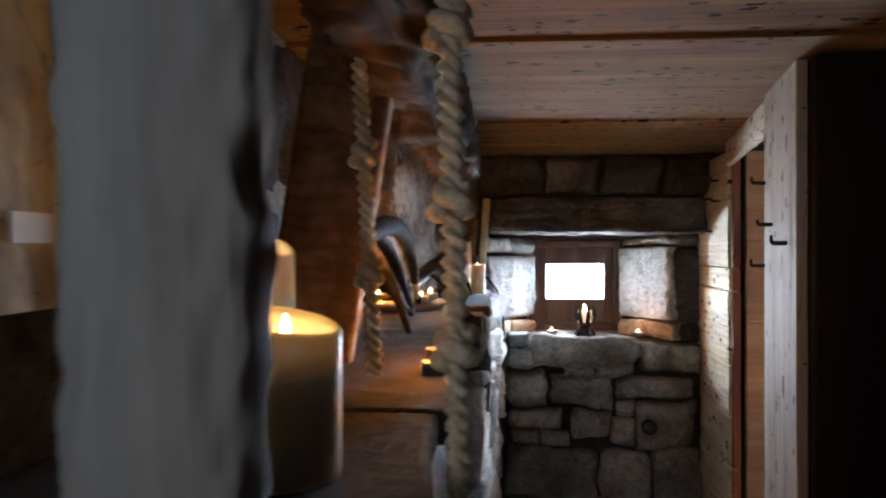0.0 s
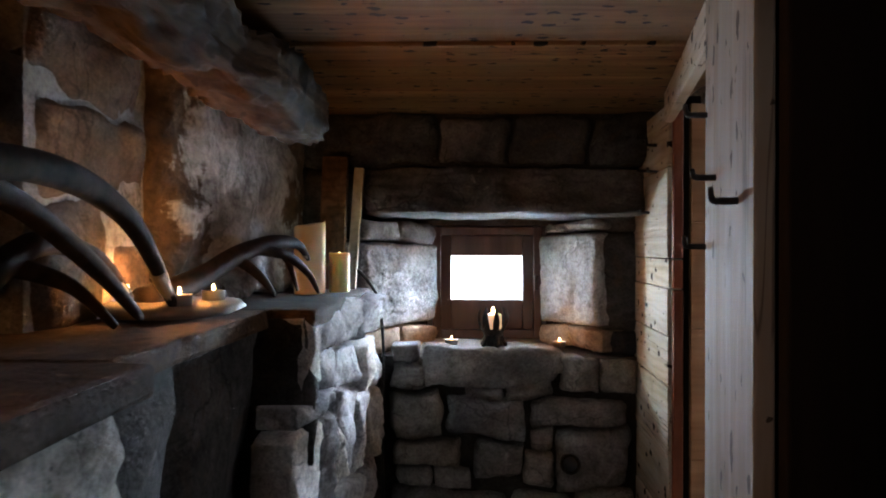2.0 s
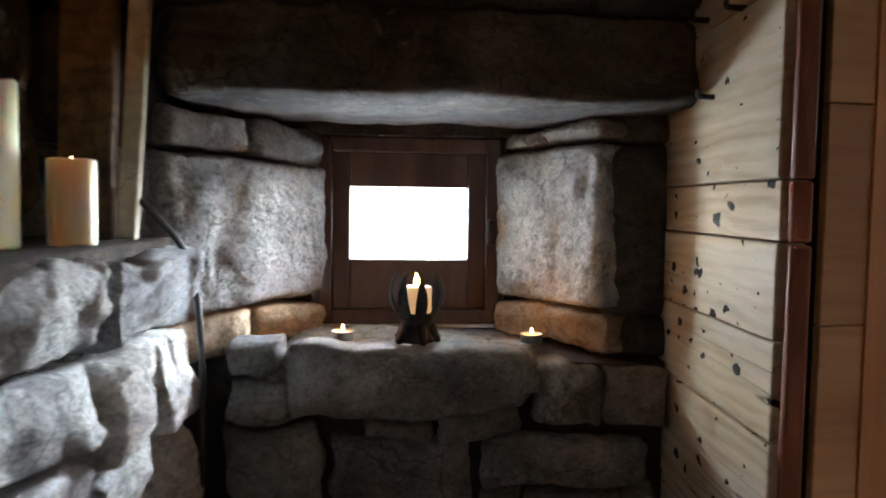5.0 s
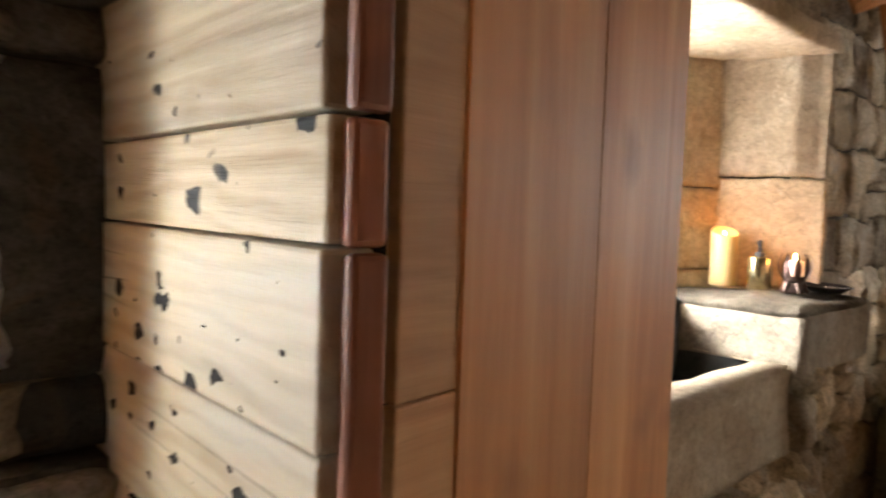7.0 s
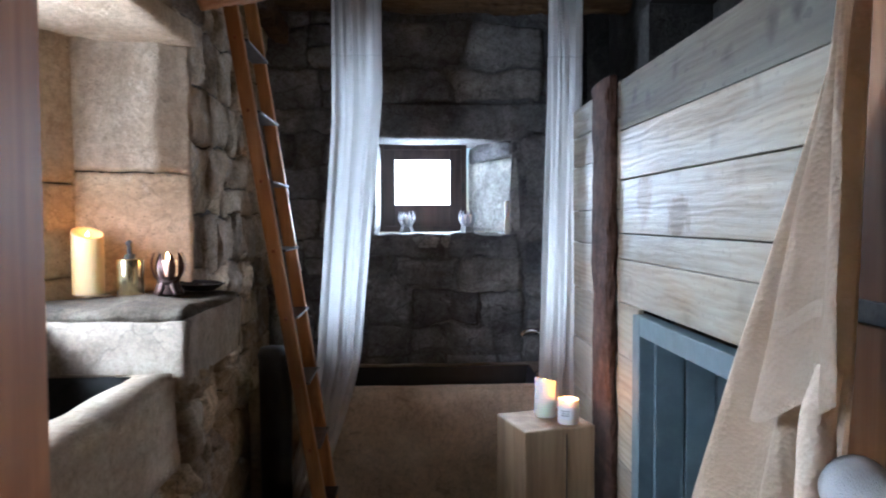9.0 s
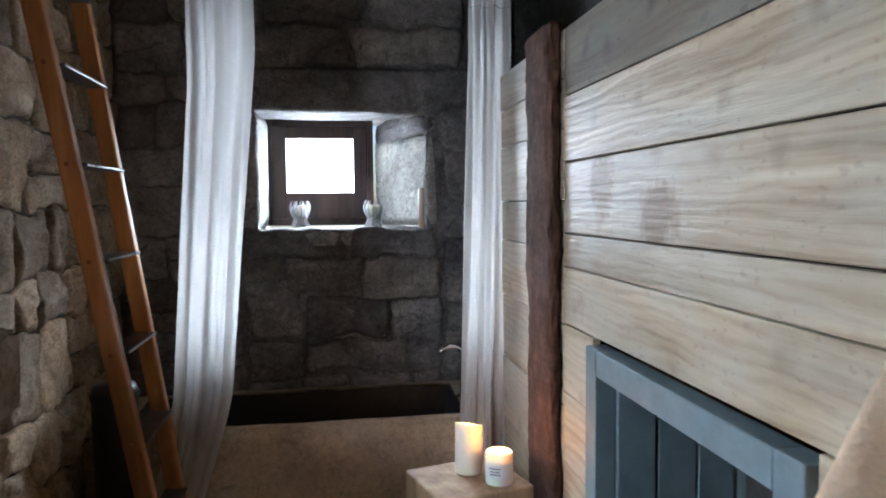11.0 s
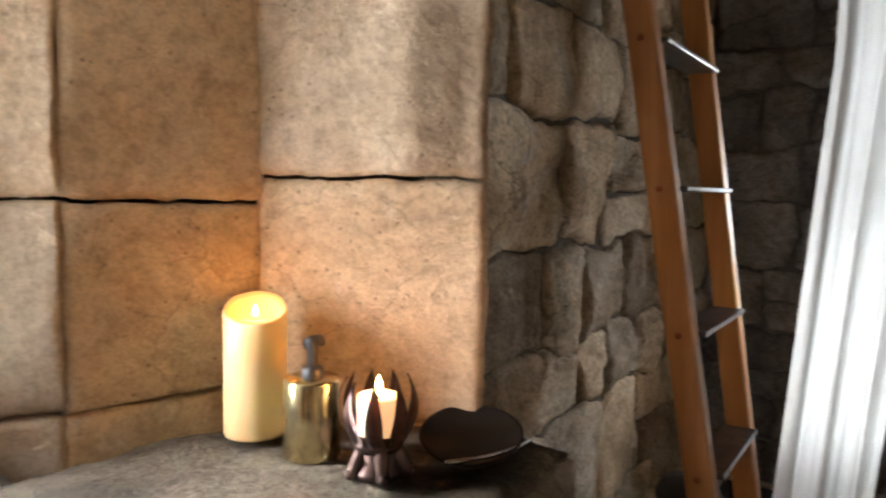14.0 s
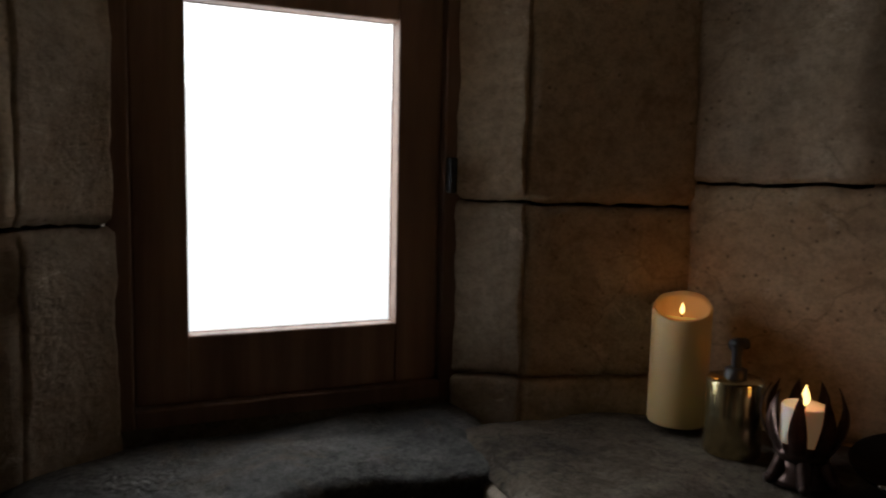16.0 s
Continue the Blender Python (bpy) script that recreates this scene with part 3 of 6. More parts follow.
def stone_mesh(w, h, bulge, depth, seed, fine=10, rough=0.3, square=10.0, corner=0.05, facets=4, place=(0.0, 0.0), waver=None, ridge=0.0):
    """One stone: a rough faceted face of w x h with its sides running back into the wall."""
    r = random.Random(seed)
    off = Vector((r.uniform(-90, 90), r.uniform(-90, 90), r.uniform(-90, 90)))
    nu, nv = fine + (3 if w > 1.6 * h else 0), fine
    lean, slope = r.uniform(-0.12, 0.12) * corner * 12, r.uniform(-0.12, 0.12) * corner * 12
    cuts = [(r.uniform(-0.7, 0.7), r.uniform(-0.7, 0.7), r.uniform(0.75, 1.15)) for _ in range(facets)]
    small = min(w, h)
    wob = 0.035 if corner > 0.03 else 0.012
    if waver is None:
        waver = 0.024 if corner > 0.03 else 0.006
    here = Vector((place[0], place[1], 3.7))
    verts, faces = [], []
    for j in range(nv + 1):
        t = 2 * j / nv - 1
        t = math.copysign(abs(t) ** 0.75, t)
        for i in range(nu + 1):
            s = 2 * i / nu - 1
            s = math.copysign(abs(s) ** 0.75, s)
            x = w / 2 * s * (1 - corner * t ** 4) + lean * small * t * 0.5
            y = h / 2 * t * (1 - corner * s ** 4) + slope * small * s * 0.4
            p = Vector((x, y, 0))
            x += noise.noise(p * (2.4 / small) + off) * small * wob
            y += noise.noise(p * (2.4 / small) - off) * small * wob
            g = here + Vector((x, y, 0))
            x += waver * (noise.noise(g * 5.5) + 0.45 * noise.noise(g * 17))
            y += waver * (noise.noise(g * 5.5 + Vector((31, 0, 0))) + 0.45 * noise.noise(g * 17 + Vector((0, 31, 0))))
            x += 0.0035 * noise.noise(g * 75 + Vector((7, 0, 0)))
            y += 0.0035 * noise.noise(g * 75 + Vector((0, 7, 0)))
            f = max(0.0, (1 - abs(s) ** square) * (1 - abs(t) ** square)) ** 0.5
            f = min([f] + [max(0.15, c + a * s + b * t) for a, b, c in cuts])
            big = noise.noise(p * 11 + off) * rough + abs(noise.noise(p * 30 + off)) * rough * 0.6 - abs(noise.noise(p * 62 + off)) * rough * 0.35
            verts.append((x, y, bulge * (f + big * (0.3 + 0.7 * f)) + ridge * max(0.0, 1 - abs(s - 0.35) / 0.45)))
    for j in range(nv):
        for i in range(nu):
            a = j * (nu + 1) + i
            faces.append((a, a + 1, a + nu + 2, a + nu + 1))
    ring = [i for i in range(nu)] + [j * (nu + 1) + nu for j in range(nv)] + [nv * (nu + 1) + i for i in range(nu, 0, -1)] + [j * (nu + 1) for j in range(nv, 0, -1)]
    start = len(verts)
    verts += [(verts[k][0] * 0.98, verts[k][1] * 0.98, -depth) for k in ring]
    for k in range(len(ring)):
        k2 = (k + 1) % len(ring)
        faces.append((ring[k2], ring[k], start + k, start + k2))
    me = bpy.data.meshes.new("stone")
    me.from_pydata(verts, [], faces)
    me.shade_smooth()
    return me


def stone(parent, m, u0, u1, v0, v1, material, seed, bulge=0.03, depth=0.05, **kw):
    me = stone_mesh(u1 - u0, v1 - v0, bulge, depth, seed, place=((u0 + u1) / 2, (v0 + v1) / 2), **kw)
    me.materials.append(material)
    ob = new("stone", me)
    ob.matrix_basis = m @ Matrix.Translation(((u0 + u1) / 2, (v0 + v1) / 2, 0))
    ob.parent = parent
    return ob


def rubble(parent, m, u0, u1, v0, v1, material, seed, low=0.09, high=0.17, longest=2.2, gap=0.008, skip=(), bulge=0.026, **kw):
    """Fills a rectangle of a wall with uneven courses, leaving out the rectangles in skip."""
    r = random.Random(seed)
    v = v0
    count = 0
    while v < v1 - 0.02:
        h = min(r.uniform(low, high), v1 - v)
        if v1 - v - h < low * 0.6:
            h = v1 - v
        u = u0
        while u < u1 - 0.01:
            w = h * r.uniform(0.8, longest)
            if u1 - u - w < h * 0.6:
                w = u1 - u
            count += 1
            split = h > 0.8 * high and w > 0.09 and r.random() < 0.25
            for a, b in (((v, v + h * 0.45), (v + h * 0.45, v + h)) if split else ((v, v + h),)):
                if not any(u < s[1] and u + w > s[0] and a < s[3] and b > s[2] for s in skip):
                    stone(parent, m, u + gap / 2, u + w - gap / 2, a + gap / 2, b - gap / 2, material, seed * 1000 + count * 3 + (a > v), bulge * r.uniform(0.6, 1.3), **kw)
            u += w
        v += h


def board(name, parent, m, u0, u1, v0, v1, thick, material, label="", bevel=0.003, back=0.0):
    ob = part(name, box_bm((u1 - u0, v1 - v0, thick), (0, 0, thick / 2 + back), bevel), material, parent, label)
    ob.matrix_basis = m @ Matrix.Translation(((u0 + u1) / 2, (v0 + v1) / 2, 0))
    return ob


def flame(parent, x, y, z, size=1.0, lamp=True, watts=None):
    size = size * 0.72
    bm = lathe([(0, 0), (0.0035, 0.003), (0.0052, 0.008), (0.0042, 0.014), (0.0018, 0.021), (0, 0.026)], 10)
    bmesh.ops.transform(bm, matrix=Matrix.Translation((x, y, z)) @ Matrix.Scale(size, 4), verts=bm.verts)
    ob = part("flame", bm, FLAME, parent, "", True)
    if lamp:
        li = bpy.data.lights.new("candle_light", "POINT")
        li.energy, li.color, li.shadow_soft_size = watts or FLAME_WATTS, (1.0, 0.38, 0.08), 0.008
        new("candle_light", li).location = parent.matrix_basis @ Vector((x, y, z + 0.046 * size))
    return ob


# ---- the setting: floors, walls, ceilings ----
FACE_S = lambda y: plan_face(0, y, 1, y)          # faces -y, local x is world x
FACE_E = lambda x: plan_face(x, 0, x, 1)          # faces +x, local x is world y


def wall(name, label, *spans):
    bm = bmesh.new()
    for x0, x1, y0, y1, z0, z1 in spans:
        box_bm((x1 - x0, y1 - y0, z1 - z0), ((x0 + x1) / 2, (y0 + y1) / 2, (z0 + z1) / 2), 0, bm)
    ob = mesh_object(name, bm, MORTAR)
    return tagged(ob, label, "wall", "", "structure")


floor = tagged(mesh_object("floor", span(-0.9, 4.7, -1.2, 4.1, -0.12, -0.02), MORTAR), "pale stone flag floor of the hut", "floor", "", "structure")
k = 0
for i in range(9):
    for j in range(8):
        x0, y0 = -0.9 + i * 0.62 + (j % 2) * 0.2, -1.2 + j * 0.66
        part("flagstone", span(x0 + 0.006, min(4.7, x0 + 0.614), y0 + 0.006, min(4.1, y0 + 0.654), -0.06, 0.0 + 0.004 * ((i * 7 + j * 5) % 3 - 1), 0.006), FLAGS, floor)

# passage: end wall with its small deep window
wall_end = wall("wall_end", "rough rubble stone wall with a deep small window", (-0.45, 0.02, 3.49, 4.1, 0, 2.0), (0.02, 0.24, 3.86, 4.1, 0, 2.0), (0.02, 0.9, 3.56, 4.1, 0, 1.065),
                (0.79, 0.9, 3.61, 4.1, 0, 2.0), (0.64, 0.79, 3.86, 4.1, 0, 2.0), (0.02, 0.79, 3.50, 4.1, 1.50, 2.0), (0.2, 0.68, 3.80, 4.1, 1.462, 1.50), (-0.45, 0.9, 3.475, 3.57, 1.62, 2.0))
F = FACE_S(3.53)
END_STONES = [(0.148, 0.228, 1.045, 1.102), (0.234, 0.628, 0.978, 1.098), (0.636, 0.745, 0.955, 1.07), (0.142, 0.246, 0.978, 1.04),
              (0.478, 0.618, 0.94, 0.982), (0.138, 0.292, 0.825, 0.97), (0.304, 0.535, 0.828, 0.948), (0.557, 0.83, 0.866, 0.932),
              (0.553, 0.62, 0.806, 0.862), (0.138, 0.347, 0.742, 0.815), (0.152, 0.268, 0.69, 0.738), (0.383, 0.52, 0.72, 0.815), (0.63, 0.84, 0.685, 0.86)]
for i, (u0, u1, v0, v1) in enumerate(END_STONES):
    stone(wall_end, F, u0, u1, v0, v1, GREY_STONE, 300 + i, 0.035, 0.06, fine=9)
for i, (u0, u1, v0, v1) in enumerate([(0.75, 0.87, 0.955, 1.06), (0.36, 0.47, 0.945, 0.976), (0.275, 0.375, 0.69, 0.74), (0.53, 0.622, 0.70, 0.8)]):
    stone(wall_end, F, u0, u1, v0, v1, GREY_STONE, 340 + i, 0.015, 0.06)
rubble(wall_end, F, 0.13, 0.87, 0.02, 0.685, GREY_STONE, 7, 0.09, 0.17)
# window sill slab, lintel and the courses over it
stone(wall_end, Matrix(((1, 0, 0, 0.44), (0, 1, 0, 3.69), (0, 0, 1, 1.062), (0, 0, 0, 1))), -0.235, 0.235, -0.17, 0.15, GREY_STONE, 41, 0.028, 0.04, fine=16, square=9, corner=0.05, rough=0.35, waver=0.01)
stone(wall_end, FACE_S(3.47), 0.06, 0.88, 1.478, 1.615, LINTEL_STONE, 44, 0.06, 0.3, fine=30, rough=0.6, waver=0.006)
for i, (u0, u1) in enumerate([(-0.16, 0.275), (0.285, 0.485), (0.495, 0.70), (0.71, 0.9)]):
    stone(wall_end, FACE_S(3.46), u0, u1, 1.622, 1.765, BLACKISH_STONE, 50 + i, 0.035, 0.05)
# splayed sides of the window
L, R = plan_face(0.06, 3.45, 0.262, 3.83), plan_face(0.625, 3.83, 0.768, 3.57)
for m, w, s in ((L, 0.43, 60), (R, 0.297, 70)):
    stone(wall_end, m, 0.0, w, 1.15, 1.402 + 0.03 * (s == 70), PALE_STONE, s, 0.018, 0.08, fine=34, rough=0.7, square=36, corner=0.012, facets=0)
    stone(wall_end, m, 0.01, w * 0.47, 1.408 + 0.03 * (s == 70), 1.47, GREY_STONE, s + 1, 0.02, 0.08, square=9)
    stone(wall_end, m, w * 0.5, w, 1.408 + 0.03 * (s == 70), 1.475, GREY_STONE, s + 2, 0.024, 0.08, square=9)
    stone(wall_end, m, 0.0, w * 0.5, 1.07, 1.145, WARM_STONE, s + 3, 0.018, 0.08, fine=14, rough=0.8)
    stone(wall_end, m, w * 0.52, w, 1.07, 1.14, WARM_STONE, s + 4, 0.02, 0.08, fine=14, rough=0.8)
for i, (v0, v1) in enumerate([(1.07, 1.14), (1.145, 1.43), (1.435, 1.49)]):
    stone(wall_end, FACE_S(3.585), 0.764, 0.9, v0, v1, BLACKISH_STONE, 80 + i, 0.018, 0.06, square=9, corner=0.03)
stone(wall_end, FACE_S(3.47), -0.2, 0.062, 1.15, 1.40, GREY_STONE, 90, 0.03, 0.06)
stone(wall_end, FACE_S(3.47), -0.2, 0.062, 1.405, 1.61, BLACKISH_STONE, 91, 0.03, 0.06)


def window(name, label, x0, x1, z0, z1, px0, px1, pz0, pz1, m, latch_side=1, timber=None):
    """A wooden casement: outer frame x0..x1, z0..z1, with the pane inside it, in the frame m of its wall."""
    w = empty(name, label, "window", m, kind="structure")
    t = 0.05
    for n, a, b, c, d, dep in (("frame_stile", x0, x0 + 0.028, z0, z1, t), ("frame_stile", x1 - 0.028, x1, z0, z1, t), ("frame_rail", x0 + 0.028, x1 - 0.028, z1 - 0.03, z1, t), ("frame_rail", x0 + 0.028, x1 - 0.028, z0, z0 + 0.03, t),
                               ("sash_stile", x0 + 0.028, px0, z0 + 0.03, z1 - 0.03, 0.035), ("sash_stile", px1, x1 - 0.028, z0 + 0.03, z1 - 0.03, 0.035),
                               ("sash_rail", px0, px1, pz1, z1 - 0.03, 0.035), ("sash_rail", px0, px1, z0 + 0.03, pz0, 0.035)):
        part(n, box_bm((b - a, d - c, dep), ((a + b) / 2, (c + d) / 2, dep / 2 - 0.03), 0.003), timber or DARK_FRAME, w)
    p = part("pane", box_bm((px1 - px0, pz1 - pz0, 0.004), ((px0 + px1) / 2, (pz0 + pz1) / 2, -0.018)), glass, w)
    p.visible_shadow = False
    s = x1 - 0.02 if latch_side > 0 else x0 + 0.02
    part("latch", box_bm((0.012, 0.05, 0.02), (s, (z0 + z1) / 2, t - 0.025), 0.003), IRON, w)
    return w


# added surround behind the pane narrows the daylight; pale to keep the pane white
outer = bmesh.new()
for x0, x1, z0, z1 in ((0.22, 0.308, 1.07, 1.48), (0.57, 0.66, 1.07, 1.48), (0.308, 0.57, 1.07, 1.203), (0.308, 0.57, 1.373, 1.48)):
    box_bm((x1 - x0, 0.145, z1 - z0), ((x0 + x1) / 2, 3.9495, (z0 + z1) / 2), 0, outer)
part("outer_reveal", outer, PAPER, wall_end, "added pale surround narrowing the window light")
window("window_1", "small dark wooden casement window deep in stone wall", 0.257, 0.622, 1.085, 1.46, 0.32, 0.558, 1.215, 1.361, FACE_S(3.845))

# passage: masonry shelf along the side, rough wall above it
ledge = wall("wall_ledge", "rough stone masonry shelf along the passage", (-0.42, -0.01, 0.9, 2.12, 0, 1.235), (-0.42, -0.06, 2.12, 2.72, 0, 1.235), (-0.42, 0.055, 2.74, 3.56, 0, 1.235))
E_A = FACE_E(0.0)
stone(ledge, E_A, 1.12, 2.12, 0.95, 1.262, PALE_STONE, 101, 0.05, 0.05, fine=30, rough=0.4, square=9)
stone(ledge, E_A, 0.8, 1.11, 0.9, 1.25, GREY_STONE, 102, 0.05, 0.05)
rubble(ledge, E_A, 0.8, 2.1, 0.02, 0.94, GREY_STONE, 11, 0.12, 0.24, bulge=0.04)
# recessed stones: shade from the jutting shelf end put into a darker colour
E_M = FACE_E(-0.05)
stone(ledge, E_M, 2.10, 2.36, 0.98, 1.262, BLACKISH_STONE, 105, 0.045, 0.05, fine=9)
stone(ledge, E_M, 2.37, 2.72, 0.9, 1.262, BLACKISH_STONE, 106, 0.035, 0.05, fine=9)
rubble(ledge, E_M, 2.1, 2.72, 0.02, 0.9, BLACKISH_STONE, 12, 0.12, 0.24, bulge=0.04)
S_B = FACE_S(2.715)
stone(ledge, S_B, -0.30, 0.075, 0.99, 1.262, BLACKISH_STONE, 108, 0.03, 0.05, fine=10, rough=0.4)
rubble(ledge, S_B, -0.30, 0.055, 0.02, 0.98, BLACKISH_STONE, 13, 0.12, 0.3, 1.2)
E_B = plan_face(0.062, 2.70, 0.105, 3.46)
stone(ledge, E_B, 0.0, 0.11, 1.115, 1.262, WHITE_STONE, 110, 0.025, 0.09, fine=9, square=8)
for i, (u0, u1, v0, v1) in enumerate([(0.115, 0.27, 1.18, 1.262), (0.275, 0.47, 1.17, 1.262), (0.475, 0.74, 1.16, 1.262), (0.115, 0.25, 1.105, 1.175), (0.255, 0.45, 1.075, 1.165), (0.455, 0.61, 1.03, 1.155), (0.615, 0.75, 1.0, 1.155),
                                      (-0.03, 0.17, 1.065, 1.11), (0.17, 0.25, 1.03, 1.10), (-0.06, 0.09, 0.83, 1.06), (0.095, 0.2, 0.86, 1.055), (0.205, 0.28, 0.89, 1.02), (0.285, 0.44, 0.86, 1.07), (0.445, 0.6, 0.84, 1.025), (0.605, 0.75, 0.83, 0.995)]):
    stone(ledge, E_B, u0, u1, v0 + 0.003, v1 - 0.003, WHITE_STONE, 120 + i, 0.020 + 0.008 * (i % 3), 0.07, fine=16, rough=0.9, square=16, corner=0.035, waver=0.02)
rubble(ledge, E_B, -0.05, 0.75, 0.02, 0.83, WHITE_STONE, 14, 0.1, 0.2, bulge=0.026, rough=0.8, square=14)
for y0, y1, x1 in ((0.85, 1.5, 0.035), (1.5, 2.13, 0.045), (2.13, 2.72, 0.0), (2.72, 3.5, 0.085)):
    bm = box_bm((x1 + 0.45, y1 - y0 - 0.004, 0.035), ((x1 - 0.45) / 2, (y0 + y1) / 2, 1.257), 0.008)
    bmesh.ops.subdivide_edges(bm, edges=[e for e in bm.edges if e.calc_length() > 0.2], cuts=8, use_grid_fill=True)
    for v in bm.verts:
        if v.co.x > x1 - 0.05:
            v.co.x += 0.014 * noise.noise(v.co * 11)
    part("shelf_slab", bm, SHELF_STONE, ledge, "dark dusty stone shelf slab")

wall_side = wall("wall_side", "rough plastered stone wall above the shelf", (-0.75, -0.26, -0.4, 0.56, 0, 2.0), (-0.75, -0.26, 0.88, 2.35, 0, 2.0), (-0.75, -0.26, 0.56, 0.88, 0, 1.25), (-0.75, -0.26, 0.56, 0.88, 1.65, 2.0), (-0.75, -0.22, 2.35, 3.6, 0, 2.0))
wall_side.data.materials[0] = LIME
stone(wall_side, plan_face(-0.218, 2.70, -0.085, 3.44), 0.0, 0.74, 1.27, 1.765, WASHED_ROCK, 163, 0.03, 0.06, fine=34, rough=0.75, square=26, facets=3)
for i, (u0, u1, v0, v1) in enumerate([(2.37, 2.56, 1.27, 1.45), (2.57, 2.72, 1.27, 1.40), (2.37, 2.70, 1.455, 1.60), (2.37, 2.69, 1.605, 1.76)]):
    stone(wall_side, FACE_E(-0.225), u0, u1, v0, v1, EARTH_STONE, 170 + i, 0.022, 0.05, fine=14, rough=0.7)
# darker stone here stands in for shadow on this stretch of wall
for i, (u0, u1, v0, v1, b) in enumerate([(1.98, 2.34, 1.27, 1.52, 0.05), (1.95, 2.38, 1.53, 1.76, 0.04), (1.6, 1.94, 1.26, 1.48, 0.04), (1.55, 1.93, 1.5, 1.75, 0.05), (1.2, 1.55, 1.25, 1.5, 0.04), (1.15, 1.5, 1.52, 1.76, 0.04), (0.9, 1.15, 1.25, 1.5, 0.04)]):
    stone(wall_side, FACE_E(-0.26), u0, u1, v0, v1, BLACKISH_STONE, 180 + i, b * 0.6, 0.05, fine=14, rough=0.6)
rubble(wall_side, FACE_E(-0.26), -0.4, 0.8, 0.1, 1.76, GREY_STONE, 17, 0.16, 0.28, 1.6, skip=((0.54, 0.9, 1.23, 1.67),))
# invented opening, out of view, to go with the side fill lamp
window("added_window_4", "added unseen casement window for the side fill light", 0.56, 0.88, 1.25, 1.65, 0.61, 0.83, 1.30, 1.60, FACE_E(-0.265))

# passage ceiling, hewn beam, props
bm = bmesh.new()
y = -0.4
for i, w in enumerate((0.28, 0.24, 0.3, 0.26, 0.22, 0.29, 0.27, 0.25, 0.3, 0.24, 0.27, 0.26, 0.25, 0.5)):
    box_bm((1.42, w - 0.002, 0.04), (0.21, y + w / 2, 1.785 + 0.003 * (i % 3)), 0.004, bm)
    y += w
    if y > 3.45:
        break
ceiling = tagged(mesh_object("ceiling", bm, CEILING_WOOD), "low brown wormy wooden boards over the passage", "ceiling", "", "structure")
# added boards and fascia keep the sky out; near-black for the room's shade
tagged(mesh_object("ceiling_dark", box_bm((0.03, 3.4, 0.23), (0.937, 0.5, 1.88), 0.0, span(0.92, 3.2, -1.2, 2.2, 1.99, 2.04)), BLACK_OAK), "added dark boards closing the unlit room", "ceiling", "", "structure")
# unseen enclosure, added so that no light enters the dark room
wall_back = wall("wall_back", "added wall closing off the unlit room", (-0.75, 3.2, -1.3, -1.2, 0, 2.0), (3.1, 3.2, -1.2, 2.2, 0, 2.0), (-0.75, -0.65, -1.2, -0.4, 0, 2.0))


def hewn(name, label, category, pts, w, h, material, seed, rugged=1.0):
    """A rough hewn timber: an uneven bar of w x h along the line of pts."""
    bm = bmesh.new()
    rings = []
    n = 200
    a, b = Vector(pts[0]), Vector(pts[1])
    d = (b - a).normalized()
    side = d.cross(Vector((0, 0, 1))) if abs(d.z) < 0.9 else Vector((1, 0, 0))
    side.normalize()
    up = side.cross(d)
    for i in range(n + 1):
        p = a.lerp(b, i / n)
        ring = []
        for k in range(48):
            t = 2 * math.pi * k / 48
            c, s = math.cos(t), math.sin(t)
            q = side * math.copysign(abs(c) ** 0.55, c) * w / 2 + up * math.copysign(abs(s) ** 0.55, s) * h / 2
            g = q + d * (i / n * (b - a).length) * 0.3
            f = 1 + rugged * (0.16 * noise.noise((p + q) * 5 + Vector((seed, 0, 0))) + 0.15 * noise.noise(g * 24 + Vector((0, seed, 0))) - 0.22 * abs(noise.noise(g * 60)) + 0.07 * noise.noise((p + q) * 45))
            if i in (0, n):
                f *= 0.86
            ring.append(bm.verts.new(p + q * f))
        rings.append(ring)
    for r0, r1 in zip(rings, rings[1:]):
        for k in range(48):
            bm.faces.new((r0[k], r0[(k + 1) % 48], r1[(k + 1) % 48], r1[k]))
    bm.faces.new(rings[0])
    bm.faces.new(rings[-1])
    return tagged(mesh_object(name, bm, material, smooth=True), label, category)


hewn("ceiling_beam", "rough hewn brown oak beam under the ceiling boards", "beam", ((-0.06, -0.2, 1.685), (-0.012, 3.06, 1.675)), 0.13, 0.125, BEAM_OAK, 3, 1.7)
hewn("timber_post", "thick grey weathered upright timber post", "post", ((-0.086, 1.19, 1.27), (-0.083, 1.19, 1.76)), 0.108, 0.06, GREY_POST, 9, 0.8)
tagged(mesh_object("leaning_post", span(-0.06, 0.06, -0.02, 0.02, 0, 0.52, 0.006), OLD_OAK), "reddish brown board leaning on the shelf", "post").matrix_basis = pose(-0.165, 1.78, 1.275, 0, 9, 0)
tagged(mesh_object("dark_board", span(-0.035, 0.035, -0.015, 0.015, 0, 0.36, 0.004), OLD_OAK), "dark stained board standing at the wall end", "board").matrix_basis = pose(-0.005, 3.385, 1.275, 0, 2, 0)
tagged(mesh_object("pale_batten", span(-0.013, 0.013, -0.01, 0.01, 0, 0.33, 0.003), UPRIGHT), "narrow pale batten standing beside a dark board", "batten").matrix_basis = pose(0.05, 3.38, 1.275, 0, 4, 0)
sign = empty("notice_board", "narrow yellowish wooden board with a white paper", "board", pose(0, 0, 0))
part("board", span(-0.226, -0.206, 1.13, 1.314, 1.387, 1.76, 0.003), PLANK, sign)
part("edge_strip", span(-0.2055, -0.198, 1.292, 1.314, 1.387, 1.76, 0.002), UPRIGHT, sign, "pale edge strip")
part("paper", span(-0.2055, -0.2035, 1.24, 1.281, 1.43, 1.449), PAPER, sign, "small white paper")

